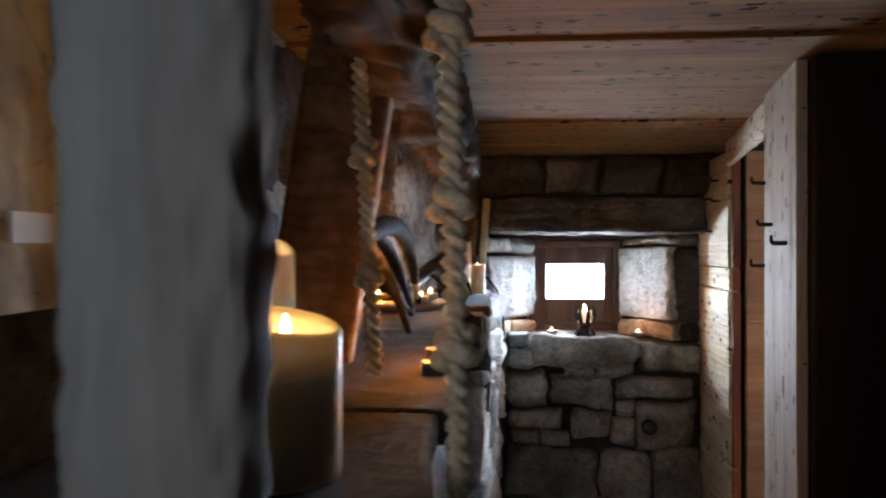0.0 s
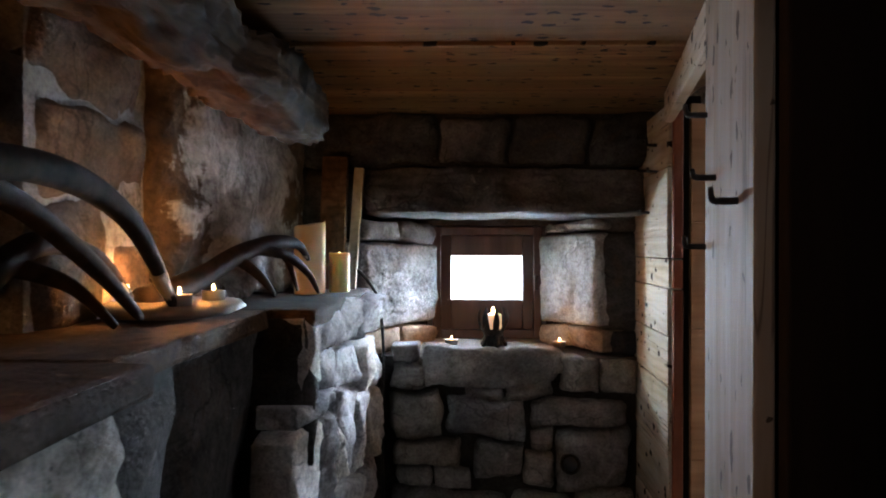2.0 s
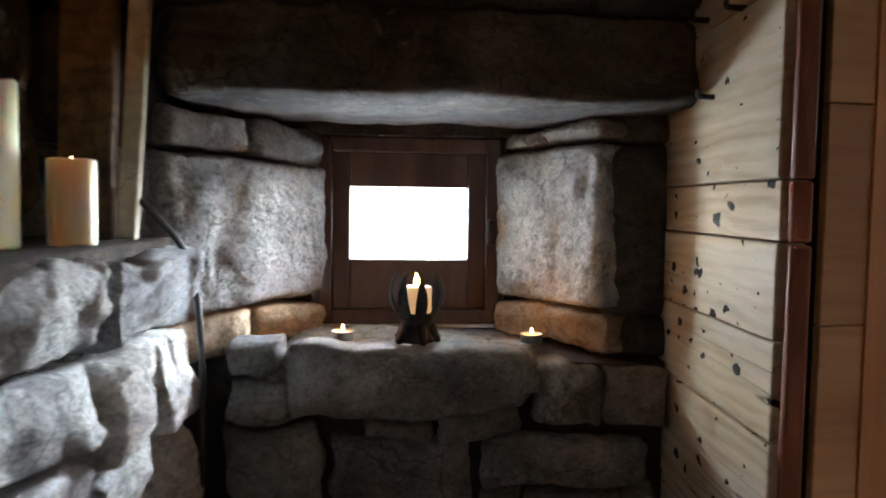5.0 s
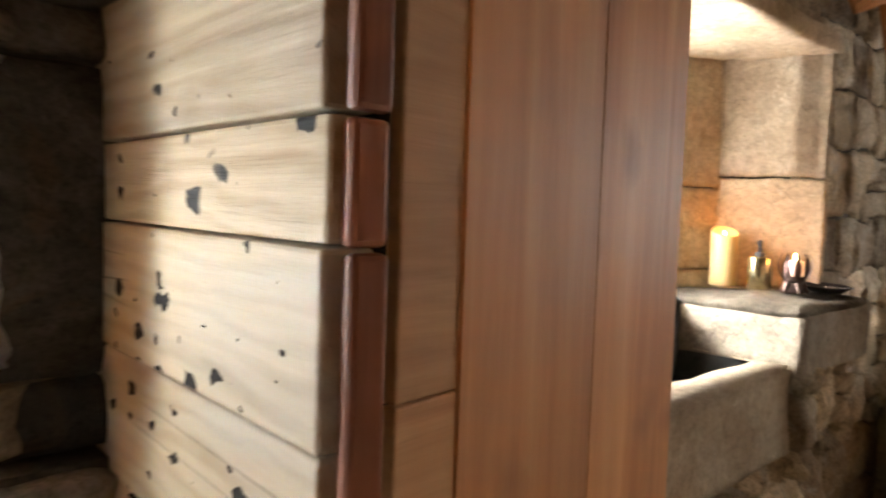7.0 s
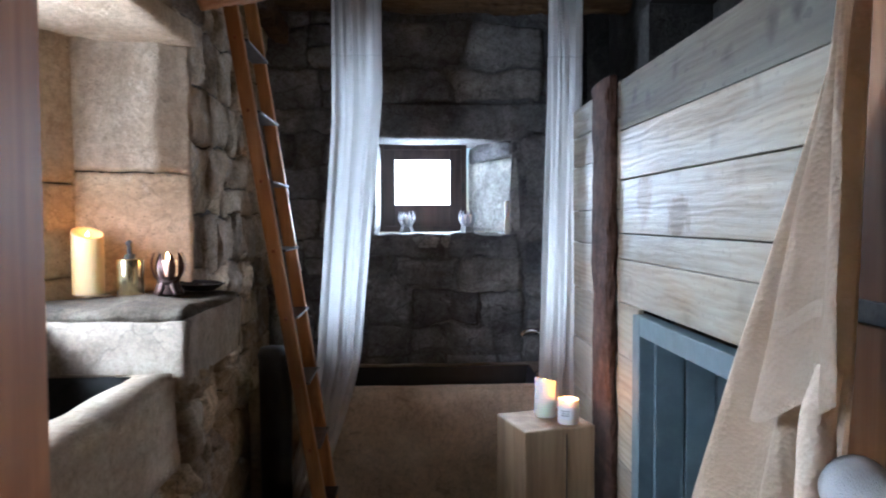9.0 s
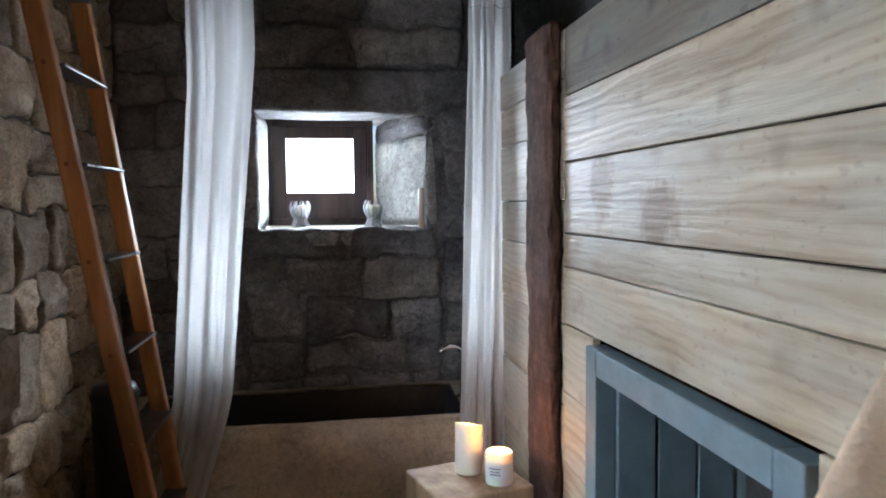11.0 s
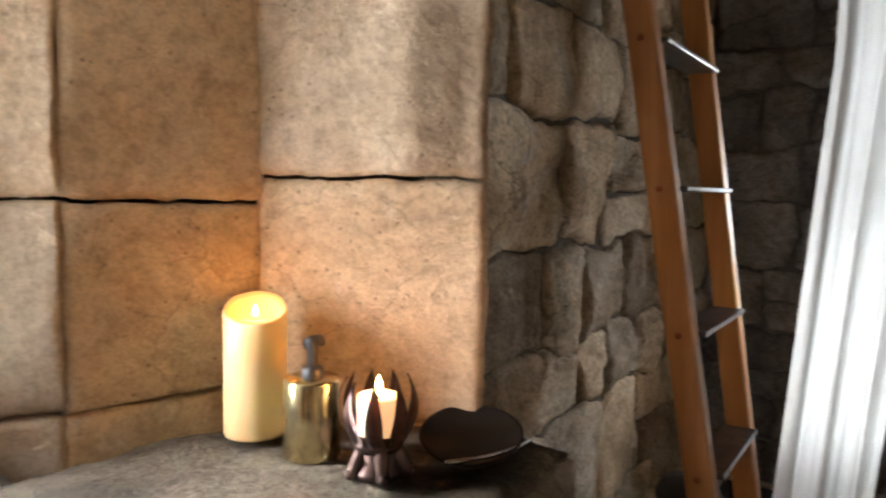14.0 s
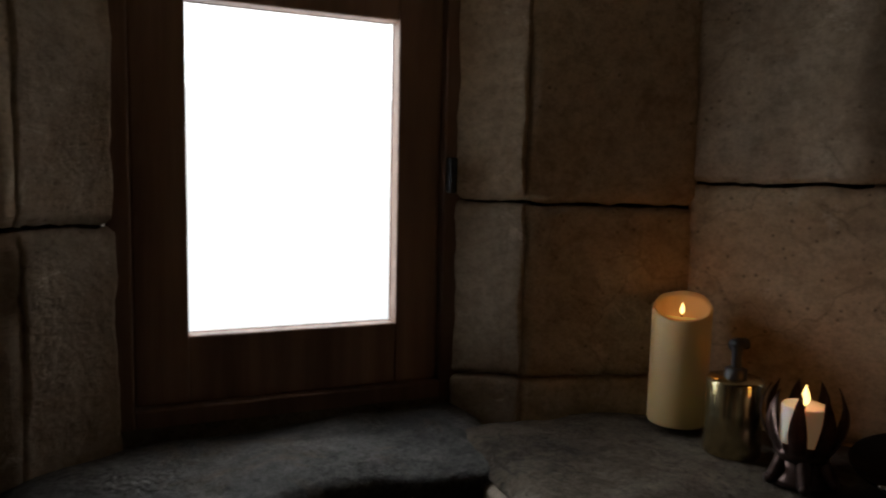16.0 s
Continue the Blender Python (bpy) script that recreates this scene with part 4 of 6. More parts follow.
# partition of upright and level boards beside the door opening
part_wall = empty("wall_partition", "weathered plank partition with a narrow doorway", "wall", kind="structure")
P = plan_face(0.875, 3.60, 0.855, 3.185)        # faces the passage
edges = [0.0, 0.17, 0.36, 0.55, 0.72, 0.88, 1.05, 1.172, 1.289, 1.362, 1.585, 1.74]
for i, (a, b) in enumerate(zip(edges, edges[1:])):
    board("plank", part_wall, P, 0.0, 0.412 + 0.002 * (i % 3), a + 0.0012, b - 0.0012, 0.034 + 0.002 * (i % 2), PLANK, "", 0.003, -0.03)
for i, (a, b) in enumerate(zip((0.0, 0.72, 1.289, 1.362), (0.716, 1.286, 1.359, 1.72))):
    board("plank_end", part_wall, plan_face(0.857, 3.183, 0.90, 3.183), 0.0, 0.026, a, b, 0.012, RED_WOOD, "", 0.004, 0.002 * (i % 2))
# backing, jamb edge and core: shade put into a near-black colour
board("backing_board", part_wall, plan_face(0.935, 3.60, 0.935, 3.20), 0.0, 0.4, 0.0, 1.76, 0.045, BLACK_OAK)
J = plan_face(0.700, 2.435, 0.640, 2.125)
board("jamb_plank", part_wall, J, 0.0, 0.31, 0.0, 1.76, 0.02, UPRIGHT, "grey weathered upright jamb plank")
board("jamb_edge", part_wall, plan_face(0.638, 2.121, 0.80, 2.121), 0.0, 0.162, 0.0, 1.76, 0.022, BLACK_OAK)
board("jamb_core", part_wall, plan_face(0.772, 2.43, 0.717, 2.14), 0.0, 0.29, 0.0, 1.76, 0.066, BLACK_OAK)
board("header_plank", part_wall, plan_face(0.852, 3.19, 0.704, 2.435), 0.0, 0.77, 1.692, 1.765, 0.022, PLANK, "pale header plank over the doorway", 0.003, -0.012)


def nail_hook(x, y, z, m, seed, length=0.030):
    r = random.Random(seed)
    bm = tube([(0, 0.0, -0.004), (0, 0.0, length * 0.55), (0.004, 0.001, length * 0.9), (0.012, 0.008 + 0.006 * r.random(), length)], [0.0042, 0.0042, 0.004, 0.0028], 7)
    ob = mesh_object("iron_hook", bm, IRON, smooth=True)
    ob.matrix_basis = Matrix.Translation((x, y, z)) @ m.to_3x3().to_4x4()
    return tagged(ob, "bent hand-forged iron nail hook in a plank", "hook", "hooks on the partition")


for i, (y, z) in enumerate([(3.31, 1.655), (3.30, 1.585), (3.42, 1.60), (3.385, 1.484), (3.42, 1.69)]):
    nail_hook(0.853 + 0.045 * (y - 3.185), y, z, P, i)
for i, (y, z) in enumerate([(2.42, 1.567), (2.35, 1.475), (2.21, 1.436), (2.43, 1.388)]):
    nail_hook(0.624 + 0.193 * (y - 2.125), y, z, J, 20 + i, 0.034)

door = empty("door_1", "open brown wooden plank door with a worn face", "door", kind="structure")
D = plan_face(0.893, 3.198, 1.357, 3.260)
for i, (a, b) in enumerate(((0.03, 0.46), (0.461, 0.87), (0.871, 1.19), (1.191, 1.45), (1.451, 1.74))):
    board("door_batten", door, D, 0.013, 0.0745, a, b, 0.012, BATTEN_WOOD, "knotty edge batten of the door", 0.002, -0.002)
for i, (a, b) in enumerate(((0.075, 0.2705), (0.271, 0.468))):
    board("door_board", door, D, a, b, 0.03, 1.74, 0.012, DOOR_WOOD, "", 0.0012, 0.0)
board("door_ledge", door, D, 0.08, 0.45, 0.3, 0.42, 0.026, DOOR_WOOD, "", 0.003, -0.027)
board("door_ledge", door, D, 0.08, 0.45, 1.4, 1.52, 0.026, DOOR_WOOD, "", 0.003, -0.027)

# ---- bath room: setting ----
wall_back_bath = wall("wall_basin", "rubble and sandstone wall with a splayed window niche", (0.93, 1.36, 3.65, 4.2, 0, 2.3), (1.36, 1.97, 3.99, 4.2, 0, 1.85), (2.44, 2.92, 3.99, 4.2, 0, 1.85), (1.97, 2.44, 3.99, 4.2, 0, 1.112), (1.97, 2.44, 3.99, 4.2, 1.78, 1.9),
                      (1.36, 2.92, 3.66, 4.2, 1.84, 2.3), (2.915, 4.7, 3.66, 4.2, 0, 2.3))
NR, NRB, NRC = plan_face(2.734, 3.862, 2.893, 3.595), plan_face(2.508, 3.935, 2.740, 3.857), plan_face(2.428, 3.995, 2.512, 3.932)
NL, NLB, NLC = plan_face(1.52, 3.595, 1.664, 3.862), plan_face(1.658, 3.857, 1.892, 3.935), plan_face(1.888, 3.932, 1.985, 3.995)
SQUARED = dict(fine=24, rough=0.6, waver=0.007, square=40, corner=0.006, facets=0)
for i, (m, u1, cut, v0) in enumerate([(NR, 0.311, 1.429, 1.10), (NRB, 0.245, 1.394, 1.15), (NRC, 0.105, 1.396, 1.15), (NL, 0.303, 1.40, 1.0), (NLB, 0.247, 1.362, 1.06), (NLC, 0.116, 1.363, 1.06)]):
    stone(wall_back_bath, m, 0.0, u1, v0, cut - 0.002, DRESSED, 400 + 3 * i, 0.008, 0.09, **SQUARED)
    stone(wall_back_bath, m, 0.0, u1, cut + 0.002, 1.80, DRESSED, 401 + 3 * i, 0.008, 0.09, ridge=0.02 if i in (0, 3) else 0.0, **SQUARED)
    stone(wall_back_bath, m, 0.0, u1, v0 - 0.10, v0 - 0.003, DRESSED, 402 + 3 * i, 0.014, 0.09, fine=12, rough=0.8, square=12, corner=0.02)
# flat stone over the niche, sill under its window
stone(wall_back_bath, Matrix(((1, 0, 0, 2.2), (0, -1, 0, 3.80), (0, 0, -1, 1.795), (0, 0, 0, 1))), -0.72, 0.72, -0.2, 0.22, DRESSED, 420, 0.02, 0.05, fine=16, square=14, rough=0.5, corner=0.01, facets=1)
stone(wall_back_bath, Matrix(((1, 0, 0, 2.2), (0, 1, 0, 3.92), (0, 0, 1, 1.085), (0, 0, 0, 1))), -0.33, 0.27, -0.15, 0.09, BLACKISH_STONE, 421, 0.022, 0.2, fine=12, square=12, rough=0.5)
window("window_3", "tall wooden casement window in a sandstone niche", 1.975, 2.438, 1.105, 1.76, 2.068, 2.345, 1.222, 1.64, FACE_S(4.01), timber=BROWN_FRAME)
W = FACE_S(3.655)
rubble(wall_back_bath, W, 2.905, 4.27, 0.02, 2.3, RUBBLE_STONE, 39, 0.13, 0.24, 1.7, 0.006, bulge=0.022, rough=0.9, fine=18, square=18, waver=0.03)
wall_back_bath.data.materials[0] = WARM_MORTAR
rubble(wall_back_bath, W, 0.95, 1.50, 0.02, 2.28, WARM_STONE, 32, 0.12, 0.24, 1.7, bulge=0.04)
rubble(wall_back_bath, W, 1.50, 2.90, 1.80, 2.28, WARM_STONE, 33, 0.12, 0.22, 1.9, bulge=0.05)

wall_bath_end = wall("wall_bath_end", "dark coursed stone wall with a small deep window", (4.30, 4.85, 2.1, 2.47, 0, 2.35), (4.30, 4.85, 3.14, 4.2, 0, 2.35), (4.30, 4.85, 2.47, 3.14, 0, 1.215), (4.30, 4.85, 2.47, 3.14, 1.70, 2.35))
wall_bath_end.data.materials[0] = DARK_STONE
B = plan_face(4.285, 3.66, 4.285, 2.30)          # faces the room; local x runs from the basin wall
bw = lambda y: 3.66 - y
stone(wall_bath_end, B, bw(3.22), bw(2.36), 1.688, 1.86, DARK_STONE, 501, 0.03, 0.3, fine=12, square=10, corner=0.03)
for i, (y0, y1, v0, v1) in enumerate([(3.2, 2.80, 1.125, 1.235), (2.79, 2.44, 1.125, 1.235), (3.2, 3.06, 1.02, 1.12), (3.05, 2.74, 0.96, 1.12), (2.73, 2.42, 0.94, 1.12), (3.2, 2.98, 0.80, 1.01), (2.97, 2.62, 0.78, 0.95), (2.61, 2.42, 0.78, 0.93), (2.97, 2.55, 0.66, 0.775), (3.2, 2.98, 0.64, 0.79),
                                      (3.3, 2.78, 1.865, 2.03), (2.77, 2.32, 1.865, 2.02), (3.1, 2.7, 2.035, 2.25), (2.69, 2.32, 2.03, 2.25)]):
    stone(wall_bath_end, B, bw(y0) + 0.003, bw(y1) - 0.003, v0 + 0.003, v1 - 0.003, DARK_STONE, 510 + i, 0.014, 0.05, fine=14, square=14, rough=0.8, corner=0.035, waver=0.03)
rubble(wall_bath_end, B, 0.0, bw(3.22), 0.02, 2.32, DARK_STONE, 41, 0.12, 0.22, 1.8, bulge=0.014, fine=12, square=14, rough=0.8, waver=0.03)
rubble(wall_bath_end, B, bw(2.41), bw(2.22), 0.02, 1.86, DARK_STONE, 42, 0.12, 0.22, 1.4, bulge=0.014, fine=12, square=14, rough=0.8, waver=0.03)
rubble(wall_bath_end, B, bw(3.2), bw(2.42), 0.02, 0.64, DARK_STONE, 43, 0.12, 0.2, 1.8, bulge=0.014, fine=12, square=14, rough=0.8, waver=0.03)
rubble(wall_bath_end, B, bw(3.22), bw(3.11), 2.035, 2.3, DARK_STONE, 44, 0.1, 0.16, 1.4, bulge=0.014, fine=12, square=14, rough=0.8, waver=0.03)
BL, BR = plan_face(4.285, 3.145, 4.63, 3.125), plan_face(4.63, 2.655, 4.285, 2.45)
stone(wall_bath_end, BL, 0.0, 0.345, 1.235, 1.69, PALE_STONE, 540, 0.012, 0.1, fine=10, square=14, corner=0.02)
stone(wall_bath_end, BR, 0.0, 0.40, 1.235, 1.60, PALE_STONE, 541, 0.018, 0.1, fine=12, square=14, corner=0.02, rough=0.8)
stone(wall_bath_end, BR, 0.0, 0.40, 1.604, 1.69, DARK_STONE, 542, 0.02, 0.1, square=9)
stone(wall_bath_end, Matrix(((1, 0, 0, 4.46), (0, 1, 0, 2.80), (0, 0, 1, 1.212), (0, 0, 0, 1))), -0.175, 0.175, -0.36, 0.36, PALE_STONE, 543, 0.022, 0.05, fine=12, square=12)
window("window_2", "small square casement window in a thick stone wall", bw(3.135), bw(2.665), 1.235, 1.70, bw(3.046), bw(2.753), 1.379, 1.617, plan_face(4.635, 3.66, 4.635, 2.30))

def blotched(wood, *spots):
    """The same wood with brown mould blotches at places on the plank."""
    m = wood.copy()
    m.name = "blotched_plank"
    nodes, links = m.node_tree.nodes, m.node_tree.links
    b = nodes["Principled BSDF"]
    col = b.inputs["Base Color"].links[0].from_socket
    tc, wob, push = nodes.new("ShaderNodeTexCoord"), nodes.new("ShaderNodeTexNoise"), nodes.new("ShaderNodeVectorMath")
    wob.inputs["Scale"].default_value, wob.inputs["Detail"].default_value, wob.inputs["Roughness"].default_value = 16, 6, 0.7
    push.operation, push.inputs[1].default_value = "MULTIPLY_ADD", (0.13, 0.13, 0)
    links.new(tc.outputs["Object"], wob.inputs["Vector"])
    links.new(wob.outputs["Color"], push.inputs[0])
    links.new(tc.outputs["Object"], push.inputs[2])
    for x, y in spots:
        far, flat = nodes.new("ShaderNodeVectorMath"), nodes.new("ShaderNodeVectorMath")
        flat.operation, flat.inputs[1].default_value = "MULTIPLY", (1, 1, 0)
        far.operation, far.inputs[1].default_value = "DISTANCE", (x + 0.065, y + 0.065, 0)
        links.new(push.outputs[0], flat.inputs[0])
        links.new(flat.outputs[0], far.inputs[0])
        col = mixed(nodes, links, ramp_out(nodes, links, far.outputs["Value"], [(0.045, (0.9, 0.9, 0.9)), (0.075, (0, 0, 0))]), col, (0.12, 0.068, 0.028))
    links.new(col, b.inputs["Base Color"])
    return m


# plank wall of the bath room, no higher than a door, with a low framed opening
wall_planks = empty("wall_planks", "horizontal weathered plank wall with a low doorway", "wall", kind="structure")
Q = Matrix(((-1, 0, 0, 3.75), (0, 0, 1, 2.29), (0, 1, 0, 0), (0, 0, 0, 1)))    # faces the room; local x runs from the bath back to the door
qx = lambda x: 3.75 - x
rows = [0.0, 0.18, 0.36, 0.53, 0.70, 0.87, 1.035, 1.172, 1.252, 1.42, 1.575, 1.735]
for i, (a, b) in enumerate(zip(rows, rows[1:])):
    if b <= 1.04:
        board("plank", wall_planks, Q, qx(3.052), qx(2.855), a + 0.0015, b - 0.0015, 0.018, BATH_PLANK)
        board("plank", wall_planks, Q, qx(2.14), qx(0.78), a + 0.0015, b - 0.0015, 0.018, BATH_PLANK)
    else:
        # top rows take the plank colour with shade mixed in
        long = board("plank", wall_planks, Q, qx(3.052), qx(1.75 + 0.1 * (i % 2)), a + 0.0015, b - 0.0015, 0.016 + 0.002 * (i % 2), SHADED_PLANK if a > 1.5 else BATH_PLANK)
        if 1.3 < b < 1.43:
            long.data.materials[0] = blotched(BATH_PLANK, (2.401 - 2.815, 0.024), (2.401 - 2.56, -0.036))
        board("plank", wall_planks, Q, qx(1.747 + 0.1 * (i % 2)), qx(0.78), a + 0.0015, b - 0.0015, 0.016, SHADED_PLANK if a > 1.5 else BATH_PLANK)
rows = [0.0, 0.2, 0.42, 0.63, 0.83, 1.03, 1.207, 1.33, 1.502, 1.62, 1.735]
for i, (a, b) in enumerate(zip(rows, rows[1:])):
    board("plank", wall_planks, Q, qx(3.75), qx(3.056), a + 0.0015, b - 0.0015, 0.014 + 0.002 * (i % 2), BATH_PLANK)
# boards behind the planks, blackened in place of the dark room's shade
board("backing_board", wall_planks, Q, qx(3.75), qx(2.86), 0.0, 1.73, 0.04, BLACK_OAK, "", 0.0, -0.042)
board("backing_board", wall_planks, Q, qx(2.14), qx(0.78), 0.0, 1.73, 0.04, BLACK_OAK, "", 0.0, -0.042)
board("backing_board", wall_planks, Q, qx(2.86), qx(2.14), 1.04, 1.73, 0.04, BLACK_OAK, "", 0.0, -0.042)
hewn("wall_post", "dark reddish wany upright post on the plank wall", "post", ((3.175, 2.318, 0.0), (3.19, 2.318, 1.76)), 0.24, 0.035, POST_WOOD, 5, 0.8)

low = empty("door_2", "low doorway framed in blue-grey painted wood", "doorway", kind="structure")
for n, x0, x1, z0, z1 in (("frame_post", 2.855, 2.795, 0.0, 1.02), ("frame_post", 2.20, 2.14, 0.0, 1.02), ("frame_head", 2.795, 2.20, 0.965, 1.02)):
    board(n, low, Q, qx(x0), qx(x1), z0, z1, 0.045, BLUE_PAINT, "", 0.003, -0.01)
for i in range(4):
    board("side_board", low, plan_face(2.80, 2.28 - 0.09 * i, 2.80, 2.195 - 0.09 * i), 0.0, 0.085, 0.0, 0.97, 0.015, BLUE_PAINT, "", 0.003, 0.0)
board("back_board", low, Q, qx(2.86), qx(2.1), 0.0, 1.0, 0.02, OLD_OAK, "", 0.0, -0.40)
board("head_board", low, Matrix(((-1, 0, 0, 2.86), (0, 1, 0, 1.91), (0, 0, -1, 0.99), (0, 0, 0, 1))), 0.0, 0.76, 0.0, 0.38, 0.02, OLD_OAK)
board("side_panel", low, plan_face(2.13, 1.9, 2.13, 2.28), 0.0, 0.38, 0.0, 1.0, 0.02, OLD_OAK)

# boarded brown panel with iron straps beyond the robe
panel = empty("door_3", "brown boarded door with black iron strap hinges", "door", kind="structure")
for i in range(5):
    board("door_board", panel, Q, qx(1.83 - 0.15 * i), qx(1.683 - 0.15 * i), 0.04, 1.735, 0.02, PANEL_WOOD, "", 0.003, 0.02)
for z in (1.165, 1.62):
    board("strap_hinge", panel, Q, qx(1.85), qx(1.70), z - 0.017, z + 0.017, 0.006, IRON, "black iron strap", 0.002, 0.042)

# roof over the bath room
bm = bmesh.new()
for i in range(9):
    box_bm((4.3, 0.24, 0.03), (2.80, 2.03 + i * 0.245, 2.36 + 0.012 * (i % 2)), 0.003, bm)
tagged(mesh_object("ceiling_bath", bm, OLD_OAK), "dark roof boards above the bath room", "ceiling", "", "structure")
# added pieces that stop sky light leaking in above the planks
wall("wall_loft", "added wall closing off the loft", (0.78, 4.9, 1.93, 1.99, 0.0, 2.4), (0.80, 0.9, 1.99, 3.66, 1.80, 2.4), (0.78, 4.35, 1.99, 2.245, 1.735, 1.76), (4.3, 4.9, 1.93, 2.2, 0, 2.4))
hewn("tie_beam", "dark brown timber tie beam under the roof", "beam", ((3.95, 2.0, 2.27), (3.95, 3.68, 2.27)), 0.12, 0.14, OLD_OAK, 12)
hewn("rafter", "brown sawn timber brace under the roof", "beam", ((3.05, 3.62, 1.98), (3.35, 2.6, 2.33)), 0.07, 0.10, DOOR_WOOD, 14)
hewn("loft_beam", "brown timber at the ladder head", "beam", ((2.9, 3.56, 2.16), (4.2, 3.56, 2.16)), 0.08, 0.1, OLD_OAK, 15)


# ---- things on the passage shelf ----
def tea_light(x, y, z, lamp=True, group="tea lights on the shelf", label="lit tea light in a round tin cup", watts=None):
    t = empty("tea_light", label, "candle", pose(x, y, z), group)
    part("cup", lathe([(0, 0), (0.0185, 0), (0.019, 0.015), (0.0196, 0.0155), (0.0185, 0.0155), (0.018, 0.010), (0, 0.010)]), TIN, t, "", True)
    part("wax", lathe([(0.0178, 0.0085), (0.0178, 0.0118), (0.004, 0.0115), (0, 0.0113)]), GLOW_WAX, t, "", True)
    part("wick", lathe([(0.0008, 0.011), (0.0006, 0.018), (0, 0.0185)], 6), BLACK, t)
    flame(t, 0, 0, 0.015, 0.68, lamp, watts)
    return t


def pillar_candle(x, y, z, r, h, wax, slant=0.0, lit=True, turn=0.0, lamp=False, label="tall ivory pillar candle", watts=None):
    c = empty("pillar_candle", label, "candle", pose(x, y, z, 0, 0, turn))
    bm = lathe([(0, 0), (r * 0.97, 0), (r, 0.004), (r, h * 0.5), (r, h - 0.003), (r * 0.96, h), (r * 0.85, h - 0.006), (r * 0.55, h - 0.016), (0, h - 0.018)], 36)
    for v in bm.verts:
        if v.co.z > h * 0.4:
            v.co.z += slant * (v.co.x / r) * (v.co.z - h * 0.4) / (h * 0.6) + 0.0025 * noise.noise(v.co * 40 + Vector((x, y, 0)))
    part("wax_body", bm, wax, c, "", True)
    if lit:
        part("wick", lathe([(0.001, h - 0.02), (0.001, h - 0.008), (0, h - 0.007)], 6), BLACK, c)
        flame(c, 0, 0, h - 0.012, 0.85, lamp, watts)
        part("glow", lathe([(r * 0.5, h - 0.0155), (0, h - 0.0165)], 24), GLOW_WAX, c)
    return c


SHELF = 1.2755
for x, y, on in ((0.016, 1.692, True), (0.012, 1.80, True)):
    tea_light(x, y, SHELF, on, watts=0.5)
dish = empty("stone_dish", "flat dark river stone holding tea lights", "stone", pose(-0.125, 2.60, SHELF))
bm = lathe([(0, 0), (0.10, 0.002), (0.125, 0.012), (0.115, 0.022), (0, 0.024)], 28)
bmesh.ops.transform(bm, matrix=Matrix.Diagonal((0.9, 1.15, 1, 1)), verts=bm.verts)
part("slab", bm, PEBBLE, dish, "", True)
for i, (x, y) in enumerate([(-0.195, 2.59), (-0.155, 2.675), (-0.082, 2.515), (-0.068, 2.625)]):
    tea_light(x, y, SHELF + 0.0235, i in (0, 2), watts=0.95)
pillar_candle(-0.016, 3.155, SHELF, 0.037, 0.168, WAX, 0.006, False, 30, label="tall ivory pillar candle on the shelf end")
pillar_candle(0.042, 3.235, SHELF, 0.026, 0.098, WAX, 0.0, True, 0, label="short ivory pillar candle on the shelf end")
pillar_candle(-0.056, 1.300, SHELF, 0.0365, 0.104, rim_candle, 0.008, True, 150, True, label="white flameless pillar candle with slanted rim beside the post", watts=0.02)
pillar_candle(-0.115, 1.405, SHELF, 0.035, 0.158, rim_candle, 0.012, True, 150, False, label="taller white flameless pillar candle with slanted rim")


def antler(label, main, radii, tines):
    a = empty("antler", label, "antler")
    radii = [1.22 * r for r in radii]
    part("beam", tube(main, radii, 10), HORN, a, "", True)
    for pts, r in tines:
        part("tine", tube(pts, [1.2 * v for v in r], 8), HORN, a, "", True)
    tip = Vector(main[-1])
    part("tip", tube([Vector(main[-2]).lerp(tip, 0.6), Vector(main[-2]).lerp(tip, 0.8), tip], [radii[-1] * 1.5, radii[-1] * 1.3, radii[-1] * 0.6], 8), HORN_TIP, a, "pale worn antler tip", True)
    return a


antler("dark curved deer antler lying on the shelf", [(-0.19, 1.86, 1.295), (-0.15, 1.90, 1.40), (-0.12, 2.0, 1.452), (-0.10, 2.2, 1.468), (-0.095, 2.38, 1.42), (-0.085, 2.50, 1.30)], [0.020, 0.017, 0.016, 0.015, 0.012, 0.006],
       [([(-0.12, 2.05, 1.455), (-0.11, 2.16, 1.43), (-0.10, 2.30, 1.36), (-0.09, 2.40, 1.29)], [0.013, 0.012, 0.010, 0.005]), ([(-0.14, 1.92, 1.42), (-0.08, 1.95, 1.38), (-0.05, 1.99, 1.29)], [0.012, 0.009, 0.004])])
antler("dark branching deer antler beside pillar candles", [(-0.16, 2.56, 1.30), (-0.12, 2.70, 1.33), (-0.085, 2.81, 1.372), (-0.04, 2.92, 1.398), (-0.01, 3.0, 1.392), (0.0, 3.06, 1.36)], [0.019, 0.017, 0.015, 0.013, 0.009, 0.004],
       [([(-0.07, 2.85, 1.385), (-0.02, 2.93, 1.37), (0.01, 3.01, 1.33), (0.025, 3.05, 1.285)], [0.011, 0.009, 0.007, 0.003]), ([(-0.09, 2.80, 1.37), (-0.05, 2.84, 1.33), (-0.03, 2.88, 1.29)], [0.011, 0.008, 0.004]), ([(-0.05, 2.90, 1.39), (-0.03, 2.98, 1.36), (-0.02, 3.04, 1.29)], [0.008, 0.006, 0.003])])
